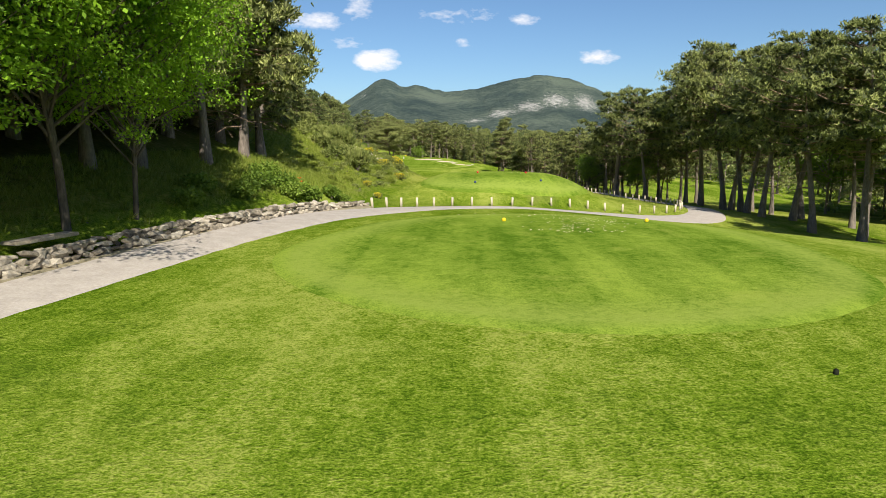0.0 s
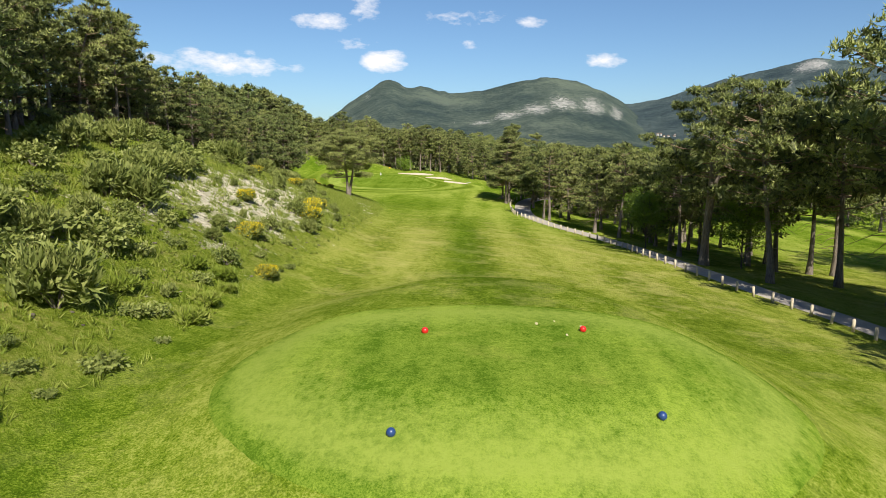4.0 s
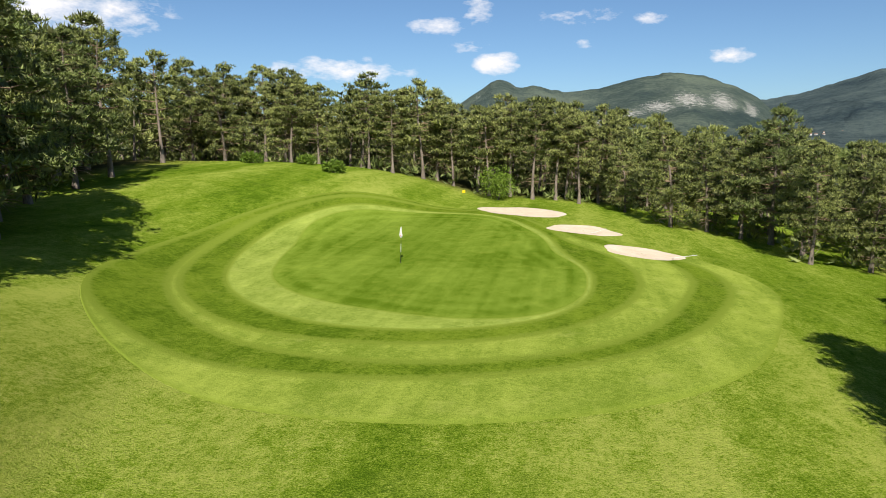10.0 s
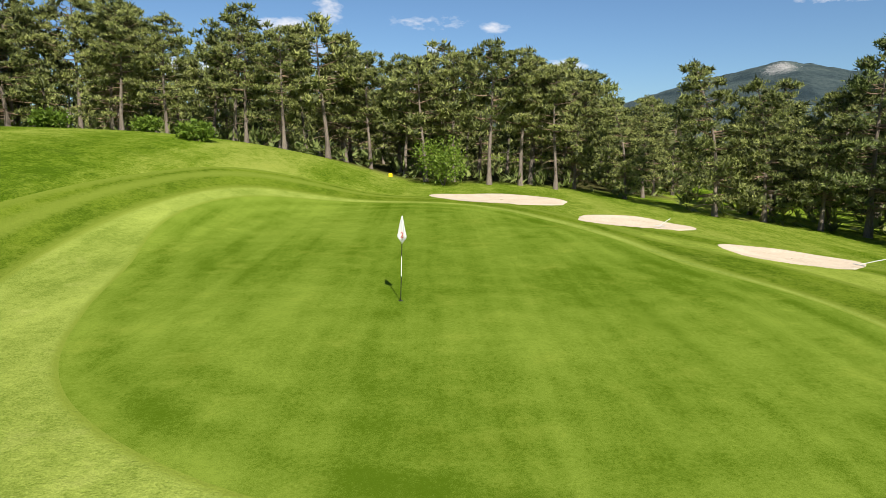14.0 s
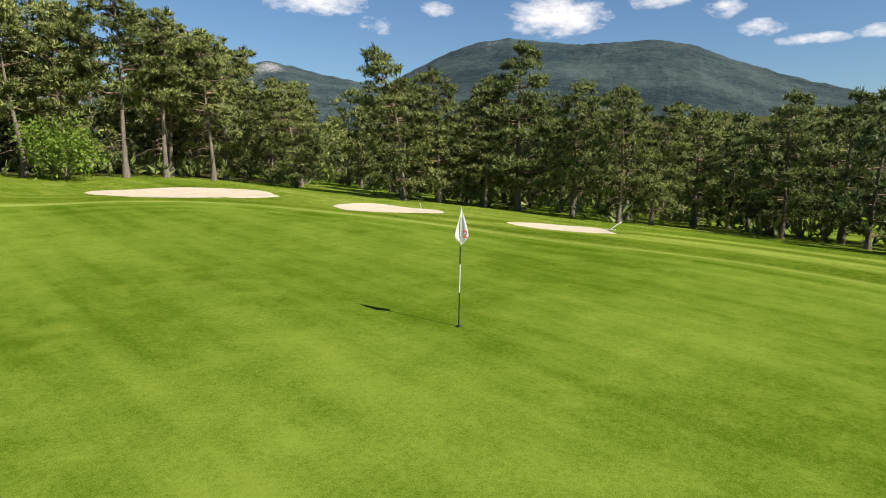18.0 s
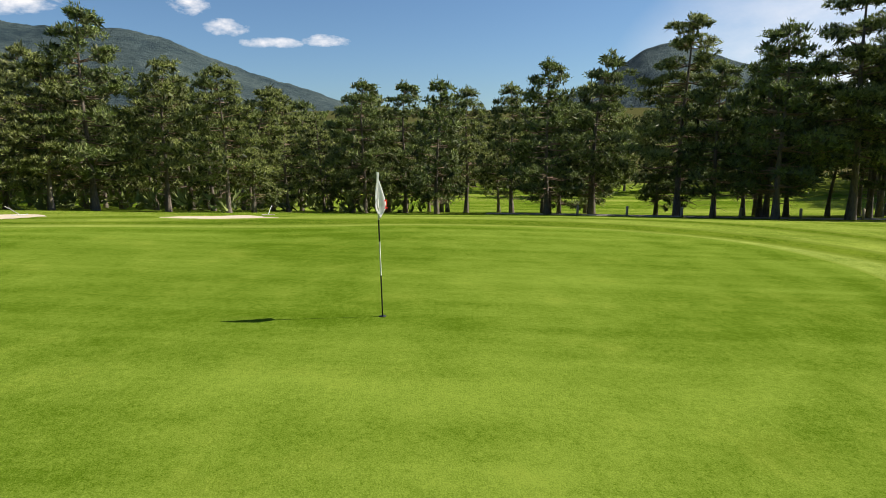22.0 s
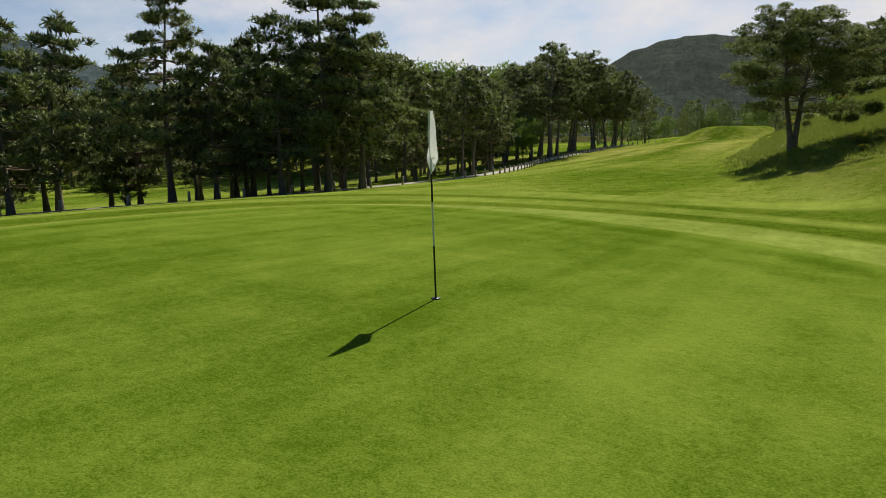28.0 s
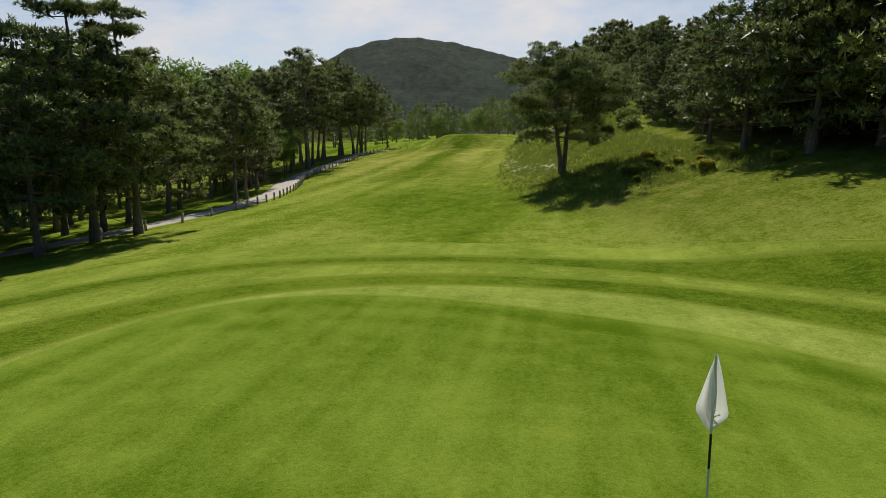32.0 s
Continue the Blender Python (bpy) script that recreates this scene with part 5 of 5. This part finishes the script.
for x, y, s in [(-7.5, 78.1, 1.1), (-6.8, 74.3, 1.1), (-7.3, 64.5, 0.9), (-5.2, 60.2, 0.7), (-7.4, 77.0, 1.0), (-7.8, 82, 0.7), (-11.5, 88, 0.9), (-12.5, 81, 0.8), (-9.6, 70.5, 0.8), (-16, 123, 0.7), (-19.5, 127, 0.7), (-17.5, 119.5, 0.6), (-22.5, 128.5, 0.6), (-17.4, 121.1, 0.4), (-18.7, 123.5, 0.45), (-19.2, 125.8, 0.4), (-16.3, 125.4, 0.35), (-16.9, 123.2, 0.4), (-18.0, 124.8, 0.42), (-24.7, 126.7, 0.4), (-21.3, 125.3, 0.42), (-17.7, 122.3, 0.38), (-19.8, 124.2, 0.4), (-15.9, 121.6, 0.35), (-6.2, 45.5, 0.5), (-4.9, 41.5, 0.45)]:
    set_bush(BUSH, "broom", x, y, s, "broom shrub in yellow flower on the bank", "flowering broom on the bank")
for i in range(400):
    x, y = pick.uniform(-19, -6), pick.uniform(50, 104)
    edge = tl(y) + (6.5 if y < 84 else 2.5)
    if x < edge and x > tl(y) - 1 and clear(x, y, 1.15):
        set_bush(BUSH, pick.choice(["round", "spiky", "spiky", "round", "low"]), x, y, pick.uniform(0.6, 1.5), "wild green shrub on the dry bank", "wild shrubs on the bank")
for i in range(260):
    x, y = pick.uniform(-15, -4.5), pick.uniform(48, 88)
    if x < float(keyed(y, FOOT)) - 2.0 and clear(x, y, 1.35):
        set_bush(BUSH, pick.choice(["low", "low", "round", "spiky"]), x, y, pick.uniform(0.3, 0.95), "small wild shrub on the stony bank", "wild shrubs on the bank")
for i in range(150):
    x, y = pick.uniform(-12, -3.8), pick.uniform(38, 64)
    if float(keyed(y, FOOT)) - 6.0 < x < float(keyed(y, FOOT)) - 0.9 and clear(x, y, 0.85):
        set_bush(BUSH, pick.choice(["low", "weed", "weed", "low"]), x, y, pick.uniform(0.35, 0.8), "low weedy plant in the uncut bank grass", "weeds on the bank", "weed", "weed")
for x, y, s in [(-13.5, 91.0, 0.7), (-12.6, 93.5, 0.6), (-14.2, 96.0, 0.8), (-12.9, 97.8, 0.55), (-15.0, 99.5, 0.75), (-13.6, 101.5, 0.6), (-11.8, 90.2, 0.5), (-15.8, 103.0, 0.8), (-10.6, 94.5, 0.4), (-14.6, 105.5, 0.6)]:
    set_bush(BUSH, "spiky", x, y, s * 1.3, "small grey-green shrub in the bank grass", "wild shrubs on the bank")
for x, y, s in [(-9.3, 21.5, 0.8), (-8.6, 25.5, 0.9), (-7.4, 29.4, 0.95), (-6.95, 30.6, 0.85), (-8.9, 28.4, 1.0), (-6.35, 33.0, 0.8), (-9.4, 31.0, 1.0), (-9.9, 24, 0.9), (-8.3, 30.2, 1.0), (-5.9, 33.8, 0.5)]:
    set_bush(BUSH, "lush", x, y, s, "leafy shrub growing above the stone wall", "shrubs above the wall")

rng = np.random.default_rng(90)
n_t = 17000
ty = rng.uniform(8, 128, n_t)
foot = keyed(ty, FOOT)
deepness = rng.random(n_t) ** 0.8 * np.where(ty < 40, 5.5, 13)
tx = foot - 0.3 - deepness
scree_t = np.exp(-(((tx + 10.0) / 4.2) ** 2) - ((ty - 70) / 16) ** 2)
ok = (scree_t < rng.random(n_t) * 2.0) & (tx > keyed(ty, TREE_LINE) - 4) & (deepness / 3.0 > rng.random(n_t))
tx, ty = tx[ok], ty[ok]
tc_ = np.stack([tx, ty, land(tx, ty) - 0.02], 1)
gv, gf = sprays(rng, tc_, np.tile([[0.16, 0.16, 0.01]], (len(tc_), 1)), 5, 0.24, 0.022, 1.3, 0.6)
tagged(new("tall_grass", mesh_of("tall_grass", gv, gf, WILDGRASS)), "tall uncut grass tufts on the bank", "grass", kind="stuff")


def stone_mesh(seed, sx, sy, sz, material=None):
    bm = bmesh.new()
    bmesh.ops.create_icosphere(bm, subdivisions=1, radius=1.0)
    r = random.Random(seed)
    for v in bm.verts:
        k = 1 + r.uniform(-0.22, 0.22)
        v.co = Vector((math.copysign(abs(v.co.x) ** 0.6, v.co.x) * sx * k, math.copysign(abs(v.co.y) ** 0.6, v.co.y) * sy * k, math.copysign(abs(v.co.z) ** 0.55, v.co.z) * sz * k))
    return from_bm("stone", bm, material or STONE)


# scattered pale rubble on the bank
pieces = []
base_stones = [mesh_arrays(stone_mesh(60 + i, 0.09, 0.07, 0.05)) for i in range(5)]
for i in range(420):
    x, y = rng.normal(-9.6, 1.9), rng.normal(68, 13)
    if x > float(keyed(y, FOOT)) - 0.5 or x < -16:
        continue
    v, f = base_stones[i % 5]
    k = rng.uniform(0.25, 1.0)
    pieces.append((v * k + np.array([x, y, float(land(x, y)) + 0.01]), f))
v, f = gather(pieces)
tagged(new("rubble", mesh_of("rubble", v, f, STONE)), "pale limestone rubble scattered over the bank", "stones", kind="stuff")

# ---------------------------------------------------------------- dry stone wall
WALL_LINE = [(-10.0, 10.5), (-9.35, 14.4), (-8.35, 18.7), (-7.55, 22), (-6.85, 25.5), (-6.25, 28.5), (-5.55, 31.8), (-4.7, 34.4)]
wall_steps = spline(WALL_LINE, 0.34)
wall = tagged(new("stone_wall"), "low dry-stone wall of rough grey limestone along the path", "wall", kind="structure")
shapes = [stone_mesh(i, 0.12 + 0.05 * (i % 4), 0.17, 0.062 + 0.024 * (i % 3)) for i in range(12)]
n_w = len(wall_steps)
for i, (x, y) in enumerate(wall_steps):
    a = wall_steps[min(i + 1, n_w - 1)] - wall_steps[max(i - 1, 0)]
    yaw = math.atan2(a[1], a[0])
    high = 4 if i < n_w * 0.8 else 3
    for c in range(high):
        s = pick.uniform(0.75, 1.3)
        st = part("stone", pick.choice(shapes), wall)
        off = 0.06 * c + pick.uniform(-0.09, 0.09)
        st.matrix_basis = Matrix.Translation((x - math.sin(yaw) * off + math.cos(yaw) * (0.2 * (c % 2) + pick.uniform(-0.05, 0.05)), y + math.cos(yaw) * off + math.sin(yaw) * 0.2 * (c % 2), float(land(x + 0.9, y)) + 0.07 + 0.145 * c + pick.uniform(-0.03, 0.03))) @ Euler((pick.gauss(0, 0.22), pick.gauss(0, 0.2), yaw + pick.gauss(0, 0.35))).to_matrix().to_4x4() @ Matrix.Diagonal((s, 1, s * 0.95, 1))

# ---------------------------------------------------------------- bunker rakes
STEEL = paint("grey_handle", (0.62, 0.62, 0.60), 0.4)


def rake(x, y, turn):
    root = tagged(new("bunker_rake"), "pale long-handled rake lying in the sand", "rake", "bunker rakes")
    root.location = (x, y, float(land(x, y)) + 0.12)
    root.rotation_euler = (0, 0, turn)
    v, f = tube(np.array([(0, 0, 0.05), (0.7, 0, 0.15), (1.5, 0, 0.24)]), [0.014, 0.014, 0.014], 8)
    part("handle", mesh_of("handle", v, f, STEEL, True), root)
    bm = bmesh.new()
    bmesh.ops.create_cube(bm, size=1.0)
    bmesh.ops.scale(bm, verts=bm.verts, vec=(0.04, 0.5, 0.035))
    bmesh.ops.translate(bm, verts=bm.verts, vec=(-0.02, 0, 0.04))
    bmesh.ops.bevel(bm, geom=bm.edges[:], offset=0.008, segments=1, affect="EDGES")
    part("head", from_bm("head", bm, STEEL), root)


rake(-1.9, 170.6, 0.9)
rake(2.9, 163.7, 0.2)

# ---------------------------------------------------------------- sand-filled divots on the tees
DIVOT = plain_grain("straw_and_sand", (0.30, 0.28, 0.09), (0.66, 0.60, 0.36), 7, 0.95, 0.01)
pieces = []
for i in range(214):
    if i < 150:
        x, y = rng.normal(5.9, 0.9), rng.normal(25.0, 1.5)
    elif i < 190:
        x, y = rng.normal(4.9, 0.7), rng.normal(21.6, 0.8)
    elif i < 210:
        x, y = rng.normal(4.4, 1.3), rng.normal(29.0, 0.6)
    else:
        x, y = rng.normal(5.4, 0.9), rng.normal(50.3, 0.5)
    a = np.linspace(0, 2 * math.pi, 9, endpoint=False)
    w, l = (rng.uniform(0.015, 0.04), rng.uniform(0.02, 0.06)) if i < 150 else (rng.uniform(0.025, 0.06), rng.uniform(0.03, 0.11))
    px, py = x + w * np.cos(a) * rng.uniform(0.7, 1.2, 9), y + l * np.sin(a) * rng.uniform(0.7, 1.2, 9)
    v = np.concatenate([[[x, y, float(land(x, y)) + 0.068]], np.stack([px, py, land(px, py) + 0.056], 1)])
    pieces.append((v, np.array([(0, 1 + k, 1 + (k + 1) % 9) for k in range(9)])))
v, f = gather(pieces)
tagged(new("divot_sand", mesh_of("divot_sand", v, f, DIVOT)), "pale sand-filled divots scattered over the tee", "divots", kind="stuff")

# slab seat set into the end of the wall
bm = bmesh.new()
bmesh.ops.create_cube(bm, size=1.0)
bmesh.ops.scale(bm, verts=bm.verts, vec=(1.9, 0.5, 0.09))
bmesh.ops.bevel(bm, geom=bm.edges[:], offset=0.02, segments=2, affect="EDGES")
slab = tagged(new("stone_slab", from_bm("stone_slab", bm, STONE)), "long flat stone slab laid on the wall", "slab")
slab.matrix_world = Matrix.Translation((-9.95, 14.4, float(land(-9.0, 14.4)) + 0.70)) @ Euler((0, 0, radians(78))).to_matrix().to_4x4()

set_bush(BUSH, "thicket", -11.6, 189.8, 1.35, "large round leafy thicket at the edge of the wood", "thickets")
bm = bmesh.new()
bmesh.ops.create_cube(bm, size=1.0)
bmesh.ops.scale(bm, verts=bm.verts, vec=(0.3, 0.3, 0.3))
bmesh.ops.bevel(bm, geom=bm.edges[:], offset=0.03, segments=2, affect="EDGES")
box = tagged(new("yellow_box", from_bm("yellow_box", bm, YELLOW)), "small yellow box at the wood's edge", "box")
box.location = (-15.8, 192.0, float(land(-15.8, 192.0)) + 0.15)

# dark undergrowth between the trunks of the wood
uc, us = [], []
for k, x, y, s, turn in deep_trees:
    if abs(x) > 95 or y < -15:
        continue
    for q in range(2):
        a = turn + q * 3.0
        px, py = x + math.cos(a) * 1.3, y + math.sin(a) * 1.3
        uc.append((px, py, float(land(px, py)) + 0.7))
        us.append((1.1, 1.1, 0.8))
for x, y in taken:
    if (x > -8 and y > 158) or (y > 186 and x < 4):
        for q in range(2):
            a = x * 3.1 + q * 2.6
            px, py = x + math.cos(a) * 1.1, y + 1.2 + math.sin(a) * 1.1
            uc.append((px, py, float(land(px, py)) + 0.5))
            us.append((0.9, 0.9, 0.6))
uv_, uf_ = sprays(np.random.default_rng(77), np.array(uc), np.array(us), 7, 0.7, 0.16, 0.9, 0.5)
tagged(new("undergrowth", mesh_of("undergrowth", uv_, uf_, NEEDLE_DARK)), "dark low undergrowth between the trunks of the wood", "undergrowth", kind="stuff")


# ---------------------------------------------------------------- small things on the tee bank
def poppy(x, y, size):
    """A wild flower: bent stem and a shallow orange cup."""
    root = tagged(new("poppy"), "orange wild poppy in flower on the grassy bank", "flower", "poppies on the bank")
    root.matrix_basis = Matrix.Translation((x, y, float(land(x, y)))) @ Euler((0, 0, pick.random() * 6.28)).to_matrix().to_4x4() @ Matrix.Scale(size, 4)
    v, f = tube(np.array([(0, 0, -0.03), (0.02, 0, 0.25), (0.06, 0.01, 0.48)]), [0.008, 0.006, 0.005], 5)
    part("stem", mesh_of("stem", v, f, WILDGRASS, True), root)
    bm = bmesh.new()
    for k in range(5):
        a = k * 1.2566
        p = [(0, 0, 0.47), (0.09, -0.06, 0.51), (0.16, 0.0, 0.56), (0.09, 0.06, 0.51)]
        bm.faces.new([bm.verts.new((0.06 + u * math.cos(a) - w * math.sin(a), u * math.sin(a) + w * math.cos(a), z)) for u, w, z in p])
    part("bloom", from_bm("bloom", bm, POPPY, True), root, "orange petals")


POPPY = paint("orange_petals", (0.75, 0.13, 0.01), 0.7)
for x, y, s in [(-8.05, 31.8, 0.9), (-7.85, 31.95, 1.0), (-7.7, 31.85, 0.8)]:
    poppy(x, y, s)

# sprinkler heads let into the turf
PLASTIC = plain_grain("black_dusty_plastic", (0.010, 0.012, 0.008), (0.025, 0.028, 0.018), 20, 1.0, 0.002, spec=0.02)
for x, y in [(7.5, 29.3), (6.0, 7.6)]:
    head = tagged(new("sprinkler_head"), "dark sprinkler head sunk into the tee grass", "sprinkler", "sprinkler heads")
    head.location = (x, y, float(land(x, y)) + 0.05)
    v, f = tube(np.array([(0, 0, -0.05), (0, 0, 0.012), (0, 0, 0.016), (0, 0, 0.017)]), [0.036, 0.036, 0.033, 0.003], 20)
    part("lid", mesh_of("lid", v, f, PLASTIC, True), head)
    v, f = tube(np.array([(0, 0, 0.012), (0, 0, 0.03), (0, 0, 0.034), (0, 0, 0.035)]), [0.014, 0.014, 0.012, 0.002], 14)
    part("nozzle", mesh_of("nozzle", v, f, PLASTIC, True), head)

# swathe of dry soil along the foot of the wall
soil_v = []
for i, (x, y) in enumerate(wall_steps):
    a = wall_steps[min(i + 1, n_w - 1)] - wall_steps[max(i - 1, 0)]
    nx, ny = a[1] / np.linalg.norm(a), -a[0] / np.linalg.norm(a)
    for o, z in ((0.0, 0.05), (0.18, 0.06), (0.36 + 0.08 * math.sin(i * 1.7), 0.055), (0.50 + 0.1 * math.sin(i * 1.7), -0.02)):
        soil_v.append((x + nx * o, y + ny * o, float(land(x + nx * o, y + ny * o)) + z))
tagged(new("soil_strip", mesh_of("soil_strip", soil_v, grid_faces(n_w, 4), SOIL, True)), "strip of dry soil along the foot of the wall", "soil", kind="structure")
